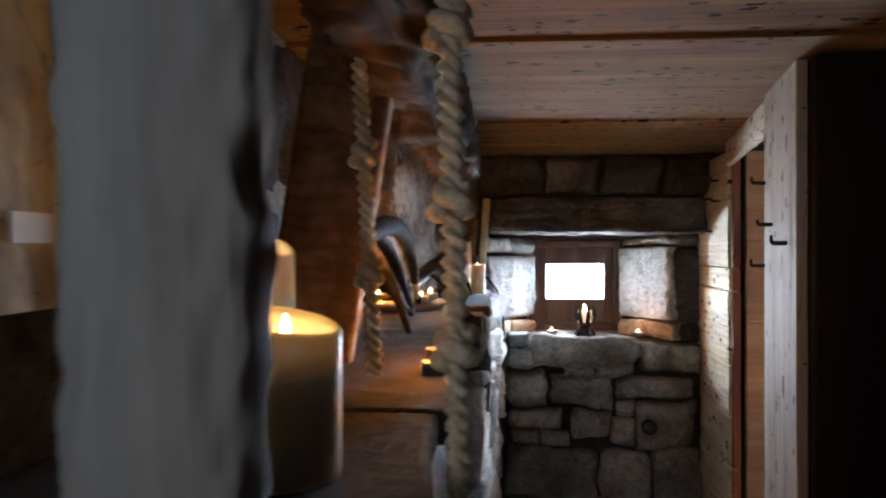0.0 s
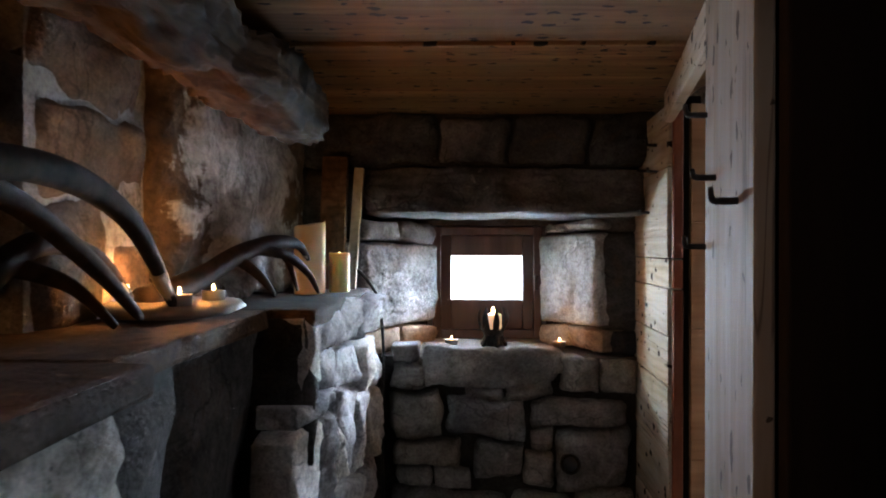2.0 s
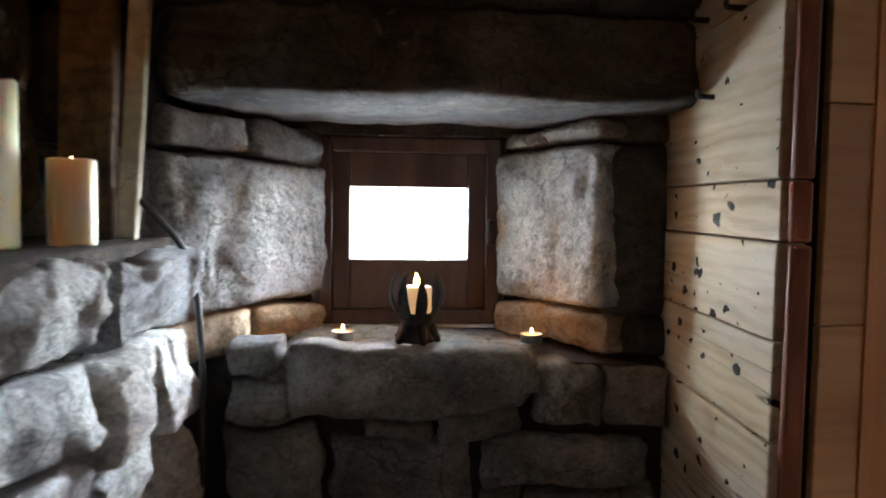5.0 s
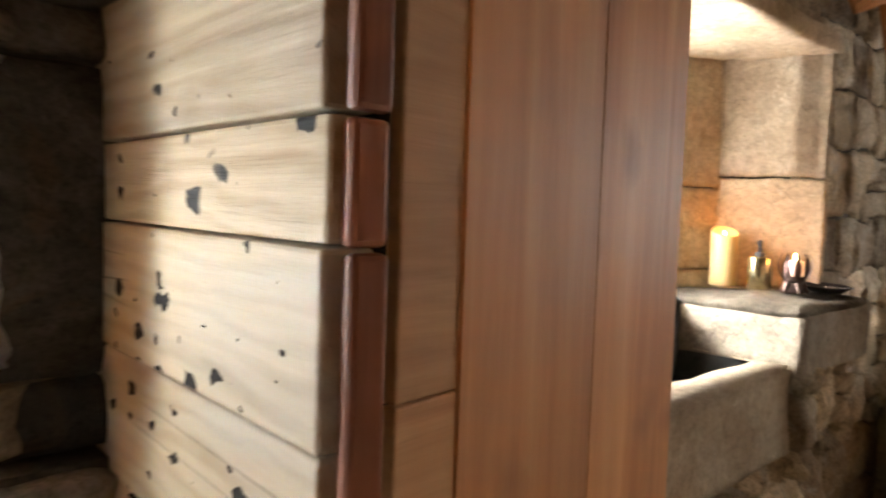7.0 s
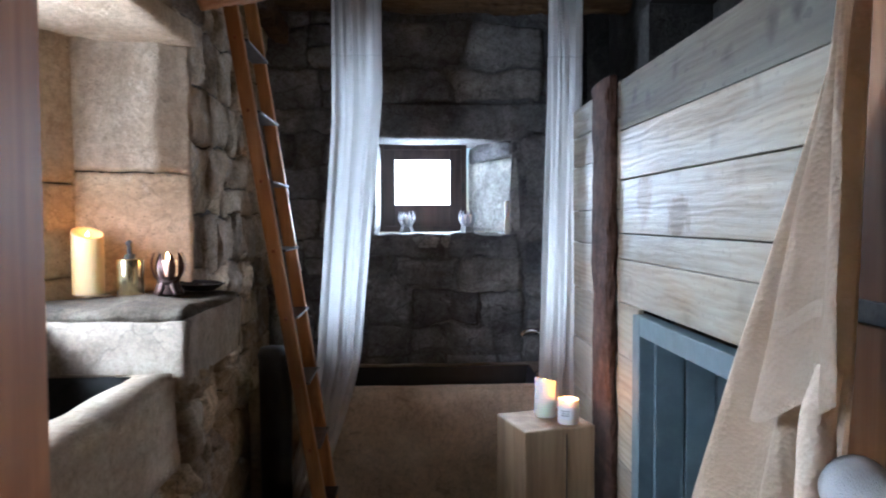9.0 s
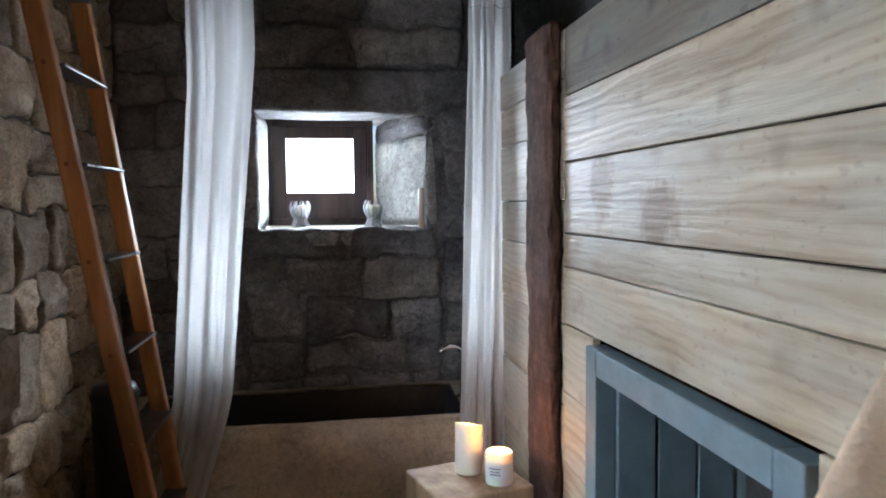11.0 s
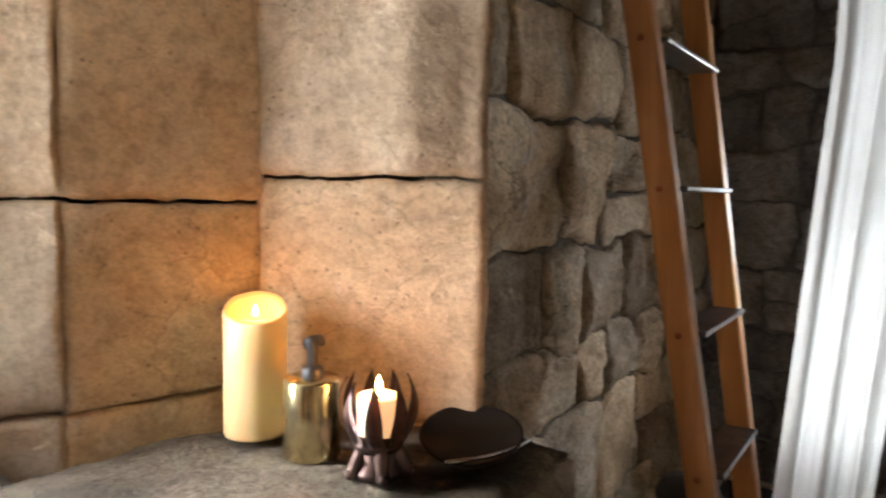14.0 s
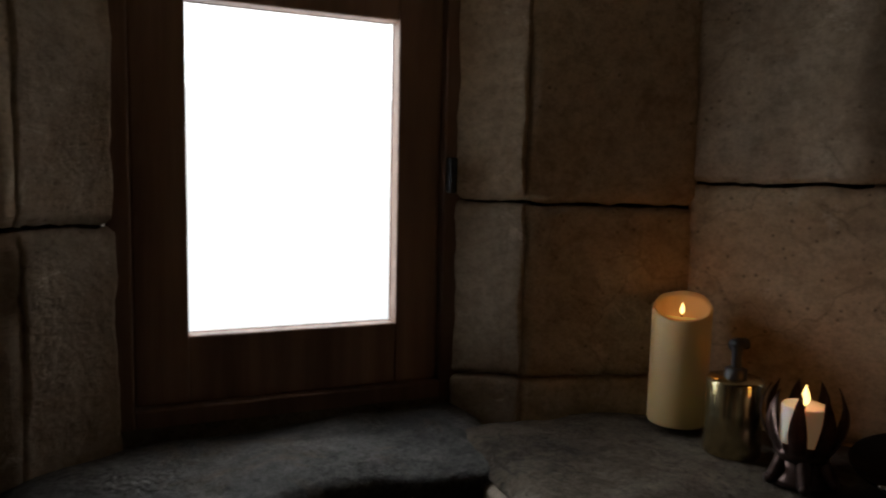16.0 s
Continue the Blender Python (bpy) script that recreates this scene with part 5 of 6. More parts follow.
antler("dark forked deer antler at the back of the shelf", [(-0.20, 2.10, 1.29), (-0.17, 2.18, 1.34), (-0.17, 2.30, 1.39), (-0.16, 2.42, 1.37), (-0.15, 2.5, 1.31)], [0.018, 0.015, 0.013, 0.010, 0.005],
       [([(-0.17, 2.24, 1.365), (-0.12, 2.28, 1.34), (-0.08, 2.31, 1.288)], [0.011, 0.008, 0.004])])


def rope(label, x, y, top, bottom, knots, swing, thick=1.0):
    """Two-strand laid rope with overhand knots."""
    o = empty("knotted_rope", label, "rope", group="ropes hanging from the beam")
    for ph in (0.0, math.pi):
        pts = []
        n = 200
        for i in range(n + 1):
            z = top + (bottom - top) * i / n
            s = (top - z)
            a = 2 * math.pi * s / 0.024 + ph
            pts.append((x + swing * s + 0.0026 * thick * math.cos(a), y + 0.0026 * thick * math.sin(a), z))
        bm = bmesh.new()
        rings = []
        for p in pts:
            rings.append([bm.verts.new((p[0] + 0.0034 * thick * math.cos(2 * math.pi * k / 8), p[1] + 0.0034 * thick * math.sin(2 * math.pi * k / 8), p[2])) for k in range(8)])
        for a, b in zip(rings, rings[1:]):
            for k in range(8):
                bm.faces.new((a[k], a[(k + 1) % 8], b[(k + 1) % 8], b[k]))
        part("strand", bm, ROPE, o, "", True)
    for z in knots:
        cx = x + swing * (top - z)
        loop = [(cx + 0.0062 * thick * math.cos(t * 2.1) * (1 - 0.2 * math.sin(t)), y + 0.0062 * thick * math.sin(t * 2.1), z + 0.010 * math.cos(t * 0.75)) for t in [0.62 * i for i in range(9)]]
        part("knot", tube(loop, [0.0048 * thick] * 9, 8), ROPE, o, "", True)
    return o


rope("pale knotted hemp rope hanging down to the shelf", -0.063, 1.60, 1.66, 1.29, (1.53, 1.40), 0.05, 1.5)
rope("pale knotted hemp rope with large knots", 0.046, 1.36, 1.74, 0.80, (1.59, 1.463, 1.353), 0.022, 1.75)


def tulip_holder(x, y, z, label, group="", lit=True, lamp=True, size=1.0, metal=None, turn=0.0, watts=None):
    """A candle cup of upright pointed petals on splayed feet, with a white candle."""
    metal = metal or IRON
    t = empty("tulip_candle_holder", label, "candle holder", pose(x, y, z, 0, 0, turn) @ Matrix.Scale(size, 4), group)
    part("cup", lathe([(0, 0.028), (0.026, 0.028), (0.028, 0.034), (0.027, 0.046), (0.026, 0.046), (0.026, 0.033), (0, 0.032)]), metal, t, "", True)
    for i in range(9):
        a = 2 * math.pi * i / 9
        bm = bmesh.new()
        rows = []
        for k in range(9):
            u = k / 8
            r = 0.026 + 0.019 * math.sin(math.pi * (u * 0.8)) ** 1.0 - 0.004 * u
            half = 0.0105 * math.sin(math.pi * min(1.0, 0.18 + 0.82 * u)) ** 0.8 * (1 - 0.25 * u) if k < 8 else 0.0006
            zz = 0.034 + 0.072 * u
            row = []
            for s in (-1, 0, 1):
                rr = r + (0.0016 if s == 0 else 0)
                row.append(bm.verts.new((rr * math.cos(a) - s * half * math.sin(a), rr * math.sin(a) + s * half * math.cos(a), zz)))
            rows.append(row)
        for p, q in zip(rows, rows[1:]):
            for s in range(2):
                bm.faces.new((p[s], p[s + 1], q[s + 1], q[s]))
        bmesh.ops.solidify(bm, geom=bm.faces[:], thickness=0.0012)
        part("petal", bm, metal, t, "", True)
    part("base", lathe([(0, 0.0005), (0.030, 0.0005), (0.028, 0.006), (0.022, 0.016), (0.023, 0.0275), (0, 0.0275)]), metal, t, "", True)
    for i in range(5):
        a = 2 * math.pi * i / 5
        c, s = math.cos(a), math.sin(a)
        part("foot", tube([(0.018 * c, 0.018 * s, 0.032), (0.024 * c, 0.024 * s, 0.017), (0.031 * c, 0.031 * s, 0.005), (0.038 * c, 0.038 * s, 0.004)], [0.009, 0.009, 0.0075, 0.005], 6), metal, t, "", True)
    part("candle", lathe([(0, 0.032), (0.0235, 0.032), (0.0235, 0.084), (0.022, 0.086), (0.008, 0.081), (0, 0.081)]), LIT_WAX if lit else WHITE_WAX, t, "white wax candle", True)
    if lit:
        part("wick", lathe([(0.0008, 0.08), (0.0008, 0.087), (0, 0.088)], 6), BLACK, t)
        flame(t, 0, 0, 0.085, 1.25, lamp, watts)
    return t


SILL = 1.0925
tulip_holder(0.448, 3.61, SILL, "black iron tulip candle holder on window sill", size=1.1, watts=0.2)
tea_light(0.322, 3.622, SILL, True, "tea lights on the window sill", "lit tea light on the stone window sill", 0.18)
tea_light(0.648, 3.606, SILL - 0.002, True, "tea lights on the window sill", "lit tea light on the stone window sill", 0.18)
globe = empty("glass_globe", "small round dark glass fitting on stone wall", "wall fitting", pose(0.66, 3.47, 0.775))
part("ball", lathe([(0, -0.03), (0.012, -0.0275), (0.022, -0.02), (0.0285, -0.009), (0.03, 0), (0.0285, 0.009), (0.022, 0.02), (0.012, 0.0275), (0, 0.03)]), dark_glass, globe, "", True)
bm = tube([(0, 0.0, 0), (0, 0.03, 0), (0, 0.06, 0)], [0.012, 0.016, 0.02], 12)
part("mount", bm, IRON, globe, "", True)
tagged(mesh_object("electric_cable", tube([(0.045, 3.40, 1.34), (0.085, 3.38, 1.31), (0.122, 3.415, 1.24), (0.134, 3.43, 1.1), (0.13, 3.435, 0.9), (0.132, 3.44, 0.6), (0.13, 3.44, 0.25), (0.132, 3.44, 0.0)], [0.0045] * 8, 8), BLACK, smooth=True), "black electric cable running down the stone wall", "cable")


# ---- basin and what stands on it ----
basin = empty("stone_basin", "carved sandstone trough basin built into the wall", "basin")
bm = bmesh.new()
RIM, BOTTOM = 0.965, 0.80
outer, inner = [(1.36, 3.485), (2.40, 3.485), (2.40, 3.97), (1.36, 3.97)], [(1.80, 3.57), (2.375, 3.57), (2.375, 3.86), (1.80, 3.86)]
lo = [bm.verts.new((x, y, 0.74)) for x, y in outer]
hi = [bm.verts.new((x, y, RIM)) for x, y in outer]
ri = [bm.verts.new((x, y, RIM)) for x, y in inner]
bo = [bm.verts.new((x + (0.03 if x < 2 else -0.03), y + (0.04 if y < 3.7 else -0.03), BOTTOM)) for x, y in inner]
for i in range(4):
    j = (i + 1) % 4
    for q in ((lo[i], lo[j], hi[j], hi[i]), (hi[i], hi[j], ri[j], ri[i])):
        bm.faces.new(q)
bmesh.ops.delete(bm, geom=bo, context="VERTS")
bm.faces.new(lo)
bmesh.ops.bevel(bm, geom=bm.edges[:], offset=0.012, segments=2, affect="EDGES")
bmesh.ops.subdivide_edges(bm, edges=[e for e in bm.edges if e.calc_length() > 0.12], cuts=7, use_grid_fill=True)
for v in bm.verts:
    v.co += Vector((noise.noise(v.co * 14), noise.noise(v.co * 14 + Vector((9, 0, 0))), noise.noise(v.co * 14 + Vector((0, 9, 0))))) * 0.007
part("trough", bm, DRESSED, basin, "", True)
bm = bmesh.new()
ri = [bm.verts.new((x, y, RIM - 0.006)) for x, y in inner]
bo = [bm.verts.new((x + (0.03 if x < 2 else -0.03), y + (0.04 if y < 3.7 else -0.03), BOTTOM)) for x, y in inner]
for i in range(4):
    bm.faces.new((ri[i], ri[(i + 1) % 4], bo[(i + 1) % 4], bo[i]))
bm.faces.new(bo)
part("trough_lining", bm, SLATE, basin, "black slate lining")
part("drain", lathe([(0.022, 0.808), (0.024, 0.812), (0.012, 0.813), (0, 0.811)]), CHROME, basin, "round metal drain").location = (2.1, 3.69, 0)
base_wall = wall("wall_basin_front", "rubble stone wall carrying the basin", (1.36, 2.9, 3.53, 3.66, 0, 0.74), (2.42, 2.9, 3.52, 3.99, 0.74, 1.02))
G = FACE_S(3.52)
rubble(base_wall, G, 1.38, 2.9, 0.02, 0.74, RUBBLE_STONE, 61, 0.12, 0.22, 1.9, bulge=0.045, rough=0.6, fine=14)
rubble(base_wall, plan_face(2.41, 3.475, 2.92, 3.53), 0.0, 0.5, 0.74, 0.955, RUBBLE_STONE, 62, 0.09, 0.15, 1.7, bulge=0.035, rough=0.6, fine=14)
stone(base_wall, Matrix(((1, 0, 0, 2.55), (0, 1, 0, 3.66), (0, 0, 1, 1.074), (0, 0, 0, 1))), -0.175, 0.36, -0.20, 0.25, LEDGE_BLOCK, 601, 0.014, 0.14, fine=16, square=22, corner=0.02, rough=0.5)
stone(base_wall, Matrix(((1, 0, 0, 2.55), (0, 1, 0, 3.66), (0, 0, 1, 1.088), (0, 0, 0, 1))), -0.170, 0.355, -0.195, 0.25, LEDGE_STONE, 603, 0.020, 0.012, fine=22, square=16, corner=0.03, rough=0.6)
lump = Matrix(((1, 0, 0, 1.72), (0, 1, 0, 3.74), (0, 0, 1, 0.965), (0, 0, 0, 1)))
stone(base_wall, lump, -0.2, 0.2, -0.14, 0.14, DRESSED, 602, 0.05, 0.03, fine=12, square=3.5, rough=0.2)

TOP3 = 1.1095
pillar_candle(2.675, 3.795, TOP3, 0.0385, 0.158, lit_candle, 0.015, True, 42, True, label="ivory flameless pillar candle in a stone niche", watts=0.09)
soap = empty("soap_dispenser", "brushed brass soap dispenser with a black pump", "soap dispenser", pose(2.662, 3.685, TOP3))
part("body", lathe([(0, 0), (0.032, 0), (0.033, 0.002), (0.033, 0.088), (0.031, 0.091), (0, 0.091)], 36), BRASS, soap, "", True)
part("collar", lathe([(0.013, 0.091), (0.013, 0.102), (0.008, 0.104), (0, 0.104)], 20), BLACK, soap, "", True)
part("pump", tube([(0, 0, 0.102), (0, 0, 0.115), (0, 0, 0.128)], [0.006, 0.006, 0.007], 10), BLACK, soap, "", True)
part("spout", tube([(-0.006, 0.0, 0.13), (0.006, 0.003, 0.131), (0.022, 0.010, 0.129), (0.028, 0.012, 0.123)], [0.008, 0.0075, 0.006, 0.004], 10), BLACK, soap, "", True)
tulip_holder(2.667, 3.592, TOP3, "dark bronze tulip candle holder with lit candle", metal=BRONZE, turn=12)
tray = empty("dark_tray", "dark brown leaf-shaped tray with a thin wire", "tray", pose(2.80, 3.555, TOP3 - 0.001) @ Matrix.Scale(1.25, 4))
bm = lathe([(0, 0.001), (0.05, 0.001), (0.066, 0.010), (0.070, 0.014), (0.066, 0.014), (0.05, 0.006), (0, 0.005)], 28)
bmesh.ops.transform(bm, matrix=Matrix.Rotation(0.5, 4, "Z") @ Matrix.Diagonal((1.25, 0.72, 1, 1)), verts=bm.verts)
part("bowl", bm, BLACK_OAK, tray, "", True)
part("wire", tube([(-0.09, -0.03, 0.018), (-0.05, -0.045, 0.014), (0.0, -0.055, 0.012), (0.035, -0.05, 0.012)], [0.0022, 0.002, 0.0018, 0.0015], 6), CHROME, tray, "thin bright wire", True)

# ---- ladder ----
ladder = empty("ladder", "orange pine ladder leaning against the stone wall", "ladder")
SLOPE = 0.152
rail_y = lambda z: 3.425 + SLOPE * (z - 1.2)
rail_a, rail_b = (lambda z: 3.224 - 0.07 * (z - 1.2)), (lambda z: 3.543 + 0.003 * (z - 1.2))
for rail_x in (rail_a, rail_b):
    bm = box_bm((0.036, 0.046, 2.24), (0, 0, 1.12), 0.005)
    for v in bm.verts:
        v.co.y += SLOPE * v.co.z
        v.co.x += rail_x(v.co.z) - rail_x(0)
    part("rail", bm, LADDER_WOOD, ladder).location = (rail_x(0), rail_y(0), 0)
for i in range(10):
    z = 0.045 + 0.23 * i
    part("tread", box_bm((rail_b(z) - rail_a(z) - 0.02, 0.062, 0.009), ((rail_a(z) + rail_b(z)) / 2, rail_y(z) - 0.004, z), 0.003), STEEL, ladder, "flat grey metal tread")
    part("rung_plug", tube([(rail_a(z) - 0.021, rail_y(z), z), (rail_a(z) - 0.018, rail_y(z), z), (rail_a(z) - 0.014, rail_y(z), z)], [0.006] * 3, 10), RED_WOOD, ladder, "", True)

bin_thing = empty("black_bin", "tall black bin standing behind the ladder", "bin", pose(3.62, 3.50, 0.0))
part("body", lathe([(0, 0), (0.055, 0), (0.065, 0.75), (0.065, 0.76)], 28), BLACK, bin_thing, "", True)
part("lid", lathe([(0.068, 0.76), (0.069, 0.775), (0.058, 0.80), (0, 0.81)], 28), BLACK, bin_thing, "", True)


# ---- bath, curtains ----
bath = empty("bath_tub", "rough beige stone bath with a dark inside", "bath tub")
bm = bmesh.new()
outer, inner = [(3.735, 2.315), (4.27, 2.315), (4.27, 3.63), (3.735, 3.63)], [(3.80, 2.40), (4.22, 2.40), (4.22, 3.54), (3.80, 3.54)]
lo = [bm.verts.new((x, y, 0.0)) for x, y in outer]
hi = [bm.verts.new((x, y, 0.60)) for x, y in outer]
ri = [bm.verts.new((x, y, 0.60)) for x, y in inner]
bo = [bm.verts.new((x + (0.06 if x < 4 else -0.05), y + (0.08 if y < 3 else -0.08), 0.16)) for x, y in inner]
for i in range(4):
    j = (i + 1) % 4
    bm.faces.new((lo[i], lo[j], hi[j], hi[i]))
    bm.faces.new((hi[i], hi[j], ri[j], ri[i]))
bm.faces.new(lo)
bmesh.ops.bevel(bm, geom=[e for e in bm.edges if min(v.co.z for v in e.verts) > 0.5], offset=0.014, segments=2, affect="EDGES")
bmesh.ops.subdivide_edges(bm, edges=[e for e in bm.edges if e.calc_length() > 0.2], cuts=9, use_grid_fill=True)
for v in bm.verts:
    v.co += Vector((noise.noise(v.co * 8), noise.noise(v.co * 8 + Vector((9, 0, 0))), noise.noise(v.co * 8 + Vector((0, 9, 0))))) * 0.009
part("tub_shell", bm, TUB_STONE, bath, "", True)
bm = bmesh.new()
ri = [bm.verts.new((x, y, 0.592)) for x, y in inner]
bo = [bm.verts.new((x + (0.06 if x < 4 else -0.05), y + (0.08 if y < 3 else -0.08), 0.16)) for x, y in inner]
for i in range(4):
    bm.faces.new((ri[i], ri[(i + 1) % 4], bo[(i + 1) % 4], bo[i]))
bm.faces.new(bo)
part("tub_lining", bm, BLACK, bath, "black smooth tub lining")
tap = empty("bath_tap", "chrome bath tap with a white lever on plinth", "tap", pose(4.02, 2.375, 0.598))
part("stem", tube([(0, 0, 0), (0, 0, 0.08), (0, 0, 0.16), (0, 0.02, 0.19), (0, 0.07, 0.19), (0, 0.09, 0.17)], [0.014, 0.012, 0.012, 0.012, 0.011, 0.010], 12), CHROME, tap, "", True)
part("lever", tube([(0, 0, 0.19), (0, -0.01, 0.22), (-0.02, 0.0, 0.235), (-0.05, 0.0, 0.24)], [0.008, 0.007, 0.006, 0.005], 10), CHROME, tap, "", True)
part("base_plate", lathe([(0, 0), (0.028, 0), (0.028, 0.006), (0.014, 0.01), (0, 0.01)], 20), CHROME, tap, "", True)
tagged(mesh_object("wooden_block", span(3.80, 3.86, 2.315, 2.375, 0.595, 0.70, 0.006), RED_WOOD), "small reddish wooden block on the bath edge", "block")


def curtain(label, at, top, low):
    """Hanging cloth: at gives, by height, the two ends in y and the depth in x."""
    c = empty("curtain", label, "curtain", group="curtains at the bath")
    def sheet(z0, z1, n, thick):
        bm = bmesh.new()
        cols, rows_ = 60, n
        grid = []
        for j in range(rows_ + 1):
            z = z0 + (z1 - z0) * j / rows_
            ya, yb, x = at(z)
            row = []
            for i in range(cols + 1):
                u = i / cols
                fold = 0.020 * math.sin(u * 2.6 * 2 * math.pi + 0.9 * math.sin(z * 1.6) + ya * 3) + 0.008 * math.sin(u * 5.7 * 2 * math.pi + z * 1.1) + 0.004 * math.sin(u * 31 + z * 5)
                fold *= 0.65 + 0.35 * noise.noise(Vector((u * 3, z * 1.2, at(2.0)[0])))
                row.append(bm.verts.new((x + fold + thick, ya + (yb - ya) * (u + 0.012 * math.sin(u * 40 + z * 3)), z)))
            grid.append(row)
        for a, b in zip(grid, grid[1:]):
            for i in range(cols):
                bm.faces.new((a[i], a[i + 1], b[i + 1], b[i]))
        return bm
    part("cloth", sheet(low, 1.95, 40, 0.0), CURTAIN, c, "", True)
    part("header_band", sheet(1.95, top, 8, -0.004), CURTAIN, c, "doubled cloth band at the top", True)
    return c


def left_curtain(z):
    k = max(0.0, 0.75 - z)
    return 3.276 + 0.075 * max(0, 1.69 - z) + 0.2 * k ** 1.3, 3.081 + 0.083 * max(0, 1.79 - z) + 0.28 * k ** 1.3, 3.685 - 0.03 * k


curtain("long white cotton curtain swept aside at the bath", left_curtain, 2.20, 0.06)
curtain("long white cotton curtain hanging straight at the bath", lambda z: (2.411 + 0.032 * max(0, 1.79 - z), 2.279 + 0.015 * max(0, 1.79 - z), 3.68), 2.20, 0.30)
rod = empty("curtain_rod", "thin black iron rod carrying the curtains", "rod")
part("bar", tube([(3.685, 1.995, 2.205), (3.685, 2.8, 2.205), (3.685, 3.66, 2.205)], [0.008] * 3, 10), IRON, rod, "", True)

# bath window sill
tulip_holder(4.50, 2.985, 1.232, "silver tulip candle holder on bath window sill", "tulip holders on the bath sill", False, False, 1.05, PEWTER)
tulip_holder(4.46, 2.675, 1.232, "silver tulip candle holder on bath window sill", "tulip holders on the bath sill", False, False, 1.05, PEWTER, 20)
taper = empty("white_candle", "white straight candle on the bath window sill", "candle", pose(4.296, 2.494, 1.228))
part("wax", lathe([(0, 0), (0.012, 0), (0.012, 0.155), (0.009, 0.16), (0, 0.16)], 20), WHITE_WAX, taper, "", True)
part("wick", lathe([(0.001, 0.16), (0.001, 0.168), (0, 0.168)], 6), BLACK, taper)

# log stool and its candles
log = empty("log_stool", "pale square wooden block used as side table", "side table", pose(3.155, 2.525, 0.0, 0, 0, 15.5))
bm = box_bm((0.235, 0.25, 0.63), (0, 0, 0.315), 0.006)
bmesh.ops.subdivide_edges(bm, edges=[e for e in bm.edges if e.calc_length() > 0.2], cuts=4, use_grid_fill=True)
for v in bm.verts:
    v.co.xy *= 1 + 0.012 * noise.noise(v.co * 9)
part("block", bm, LOG_WOOD, log)
part("crack", box_bm((0.004, 0.003, 0.42), (-0.1175, -0.02, 0.40)), BLACK, log, "dark drying crack")
pillar_candle(3.195, 2.515, 0.6305, 0.036, 0.125, WHITE_WAX, 0.010, True, 140, True, label="white pillar candle on a wooden block")
jar = empty("jar_candle", "white candle in a glass jar with label", "candle", pose(3.11, 2.455, 0.6305))
part("glass", lathe([(0, 0), (0.033, 0), (0.034, 0.003), (0.034, 0.078), (0.033, 0.079), (0.032, 0.078), (0.032, 0.06), (0, 0.06)], 32), WHITE_WAX, jar, "", True)
part("label_band", lathe([(0.0345, 0.016), (0.0345, 0.054)], 32), PAPER, jar, "white paper label")
for i, (z, w) in enumerate(((0.044, 0.9), (0.036, 0.7), (0.029, 0.8))):
    bm = bmesh.new()
    pts = [2.6 + w * (k / 8 - 0.5) for k in range(9)]
    rr = [[bm.verts.new((0.0349 * math.cos(a), 0.0349 * math.sin(a), z + dz)) for a in pts] for dz in (-0.0012, 0.0012)]
    for k in range(8):
        bm.faces.new((rr[0][k], rr[0][k + 1], rr[1][k + 1], rr[1][k]))
    part("print_bar", bm, STEEL, jar, "grey line of print")
part("wax_glow", lathe([(0.0318, 0.0615), (0, 0.0615)], 24), GLOW_WAX, jar)
flame(jar, 0, 0, 0.066, 0.8, True)


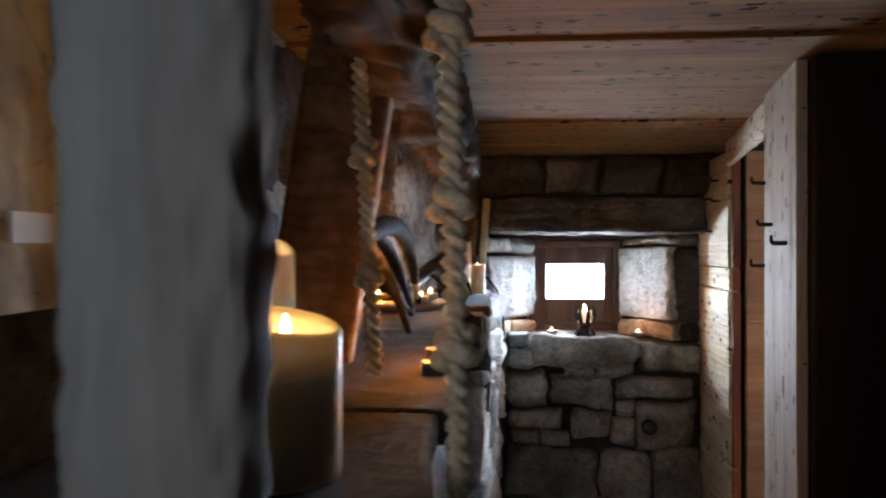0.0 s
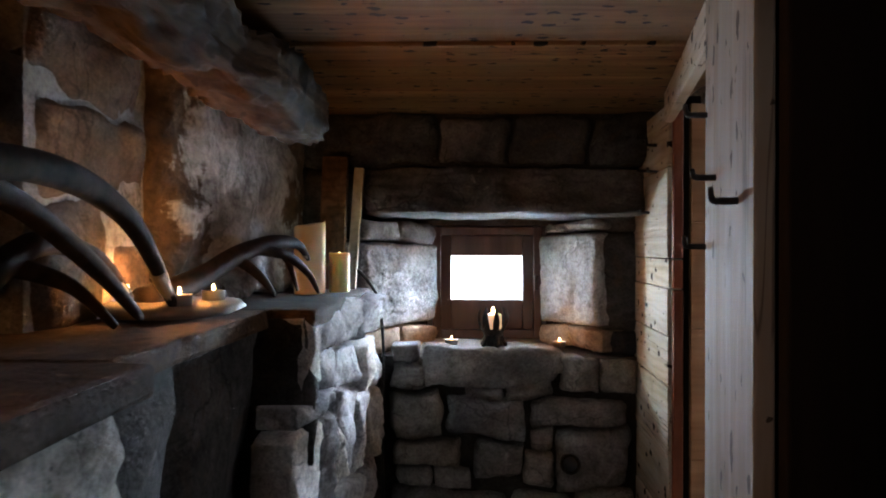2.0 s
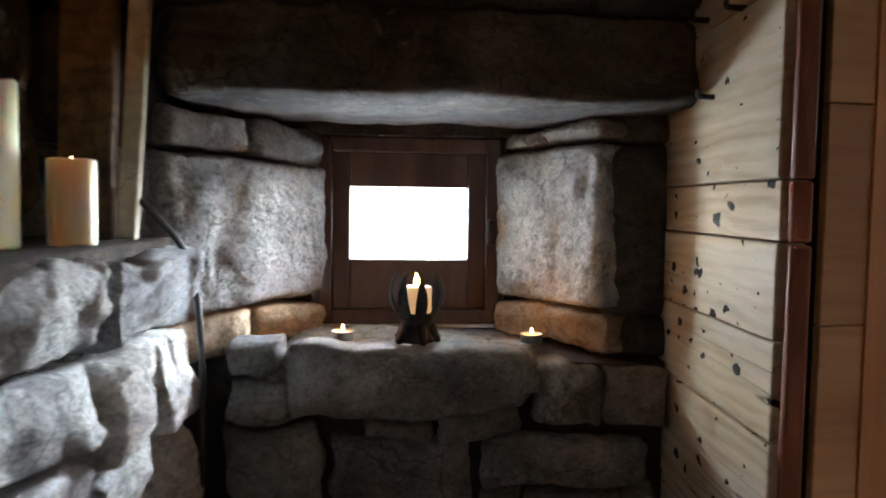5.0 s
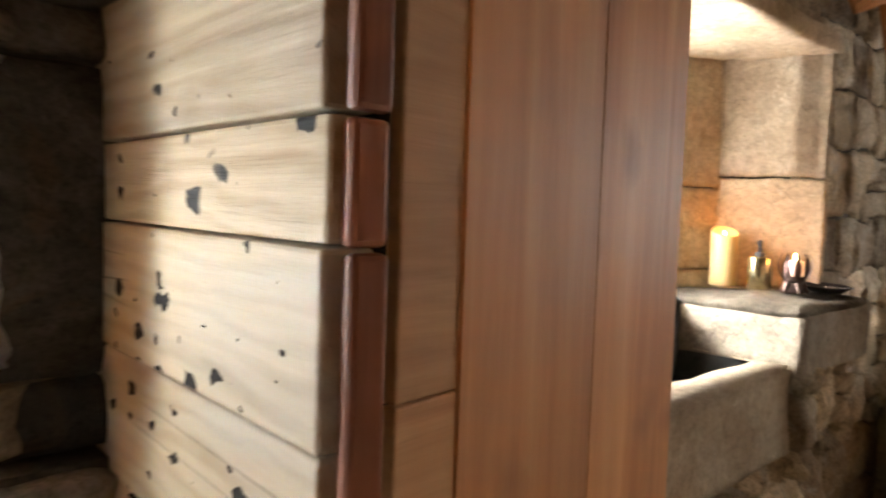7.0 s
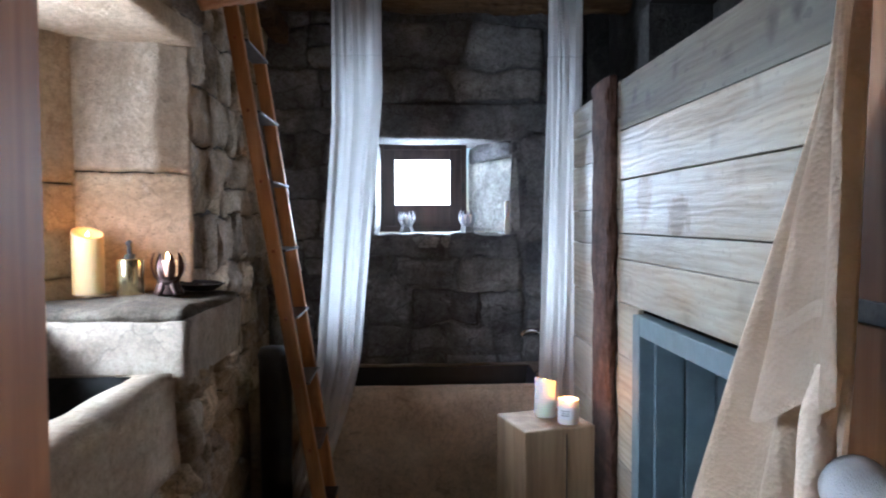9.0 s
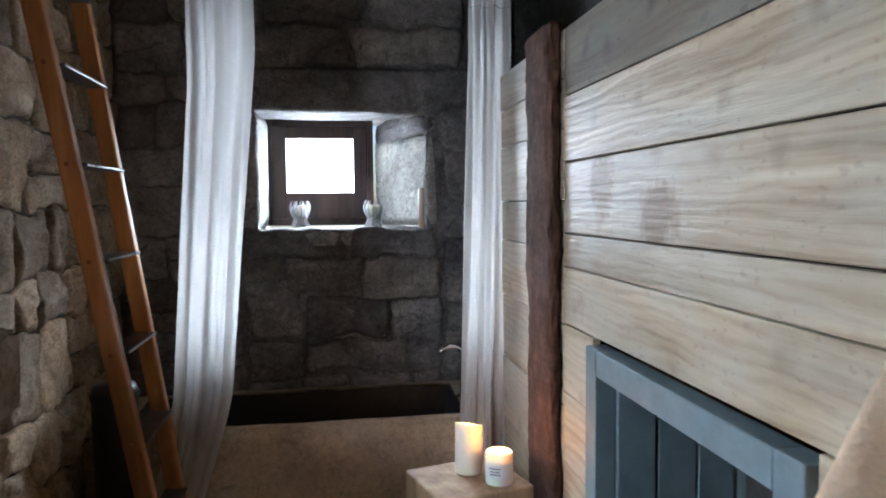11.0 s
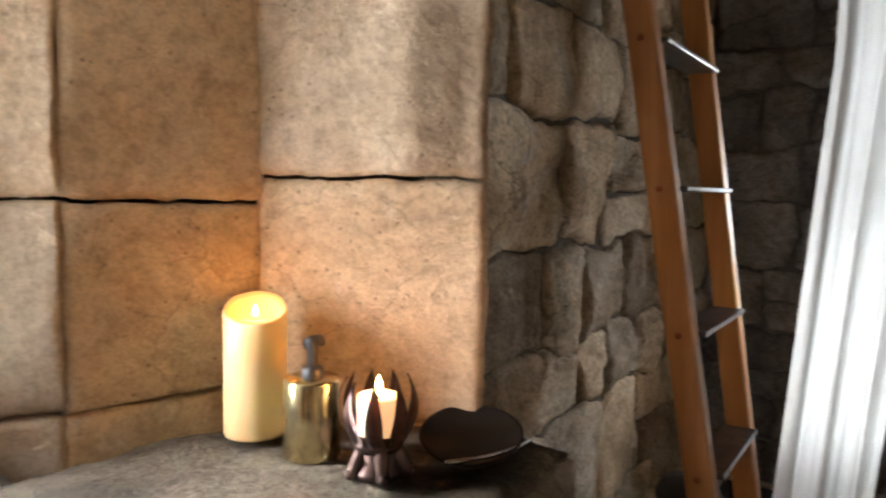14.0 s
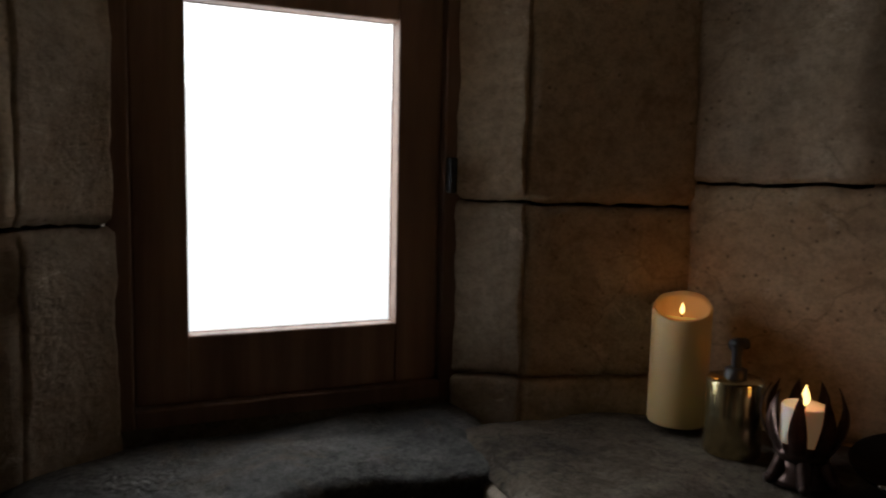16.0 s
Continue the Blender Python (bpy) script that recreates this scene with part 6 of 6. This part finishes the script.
# ---- robe and towels on the plank wall ----
def robe():
    r = empty("bath_robe", "cream waffle bath robe hanging from a hook", "robe", pose(1.715, 2.375, 1.60))
    def sheet(cols, rows_, at):
        bm = bmesh.new()
        grid = [[bm.verts.new(at(i / cols, j / rows_)) for i in range(cols + 1)] for j in range(rows_ + 1)]
        for a, b in zip(grid, grid[1:]):
            for i in range(cols):
                bm.faces.new((a[i], a[i + 1], b[i + 1], b[i]))
        bmesh.ops.solidify(bm, geom=bm.faces[:], thickness=0.006)
        return bm
    def skirt(u, v):
        left, right = 0.008 + 0.475 * v, -0.014 + 0.055 * v
        fold = (0.008 + 0.034 * v) * math.sin(u * 3.6 * math.pi + 0.7 * v + 0.4) + 0.010 * v * math.sin(u * 17 + v * 3) + 0.012 * v * noise.noise(Vector((u * 4, v * 3, 1.7)))
        return left + (right - left) * u, 0.018 + fold + 0.022 * v, -1.0 * v
    def flap(u, v):
        left, right = 0.004 + 0.150 * v ** 1.1, -0.016 - 0.044 * v
        fold = 0.014 * math.sin(u * 2.5 * math.pi + 0.6) * (0.5 + 0.7 * v) + 0.008 * noise.noise(Vector((u * 3, v * 2.5, 6.1)))
        return left + (right - left) * u, 0.042 + 0.026 * v + fold, -0.01 - (0.595 - 0.075 * u + 0.012 * math.sin(u * 9)) * v
    part("robe_cloth", sheet(60, 44, skirt), ROBE, r, "", True)
    part("front_panel", sheet(30, 30, flap), ROBE, r, "folded front panel of the robe", True)
    part("woven_band", sheet(20, 2, lambda u, v: tuple(Vector(flap(0.12 + 0.5 * u, 0.74 + 0.045 * v)) + Vector((0, 0.004, 0)))), ROBE, r, "smooth woven hem band", True)
    part("belt", tube([(0.0, 0.05, -0.50), (-0.008, 0.07, -0.56), (-0.012, 0.075, -0.62), (-0.002, 0.075, -0.70), (0.01, 0.075, -0.76)], [0.016, 0.022, 0.024, 0.02, 0.014], 10), ROBE, r, "twisted cloth belt", True)
    return r


robe()
hook = tagged(mesh_object("iron_hook", tube([(1.715, 2.30, 1.60), (1.715, 2.35, 1.60), (1.715, 2.40, 1.592), (1.715, 2.415, 1.615)], [0.006, 0.006, 0.005, 0.004], 8), IRON, smooth=True), "black iron hook carrying a robe", "hook")
shelf = empty("towel_shelf", "small wooden shelf on the boarded door", "shelf")
part("board", span(1.40, 1.72, 2.33, 2.52, 0.878, 0.903, 0.003), LOG_WOOD, shelf)
part("bracket", span(1.52, 1.55, 2.33, 2.46, 0.75, 0.878, 0.003), LOG_WOOD, shelf)
towel = empty("rolled_towel", "white rolled cotton towel on a small shelf", "towel", pose(1.59, 2.45, 0.955, 90, 0, 70) @ Matrix.Scale(0.82, 4))
bm = bmesh.new()
prof = []
for i in range(61):
    a = i / 60 * 5.2 * math.pi
    prof.append((0.012 + 0.048 * i / 60) * Vector((math.cos(a), math.sin(a), 0)))
rings = [[bm.verts.new((p.x, p.y, z)) for p in prof] for z in (-0.11, -0.06, 0, 0.06, 0.11)]
for a, b in zip(rings, rings[1:]):
    for i in range(60):
        bm.faces.new((a[i], a[i + 1], b[i + 1], b[i]))
bmesh.ops.solidify(bm, geom=bm.faces[:], thickness=0.0085)
part("roll", bm, TOWEL, towel, "", True)
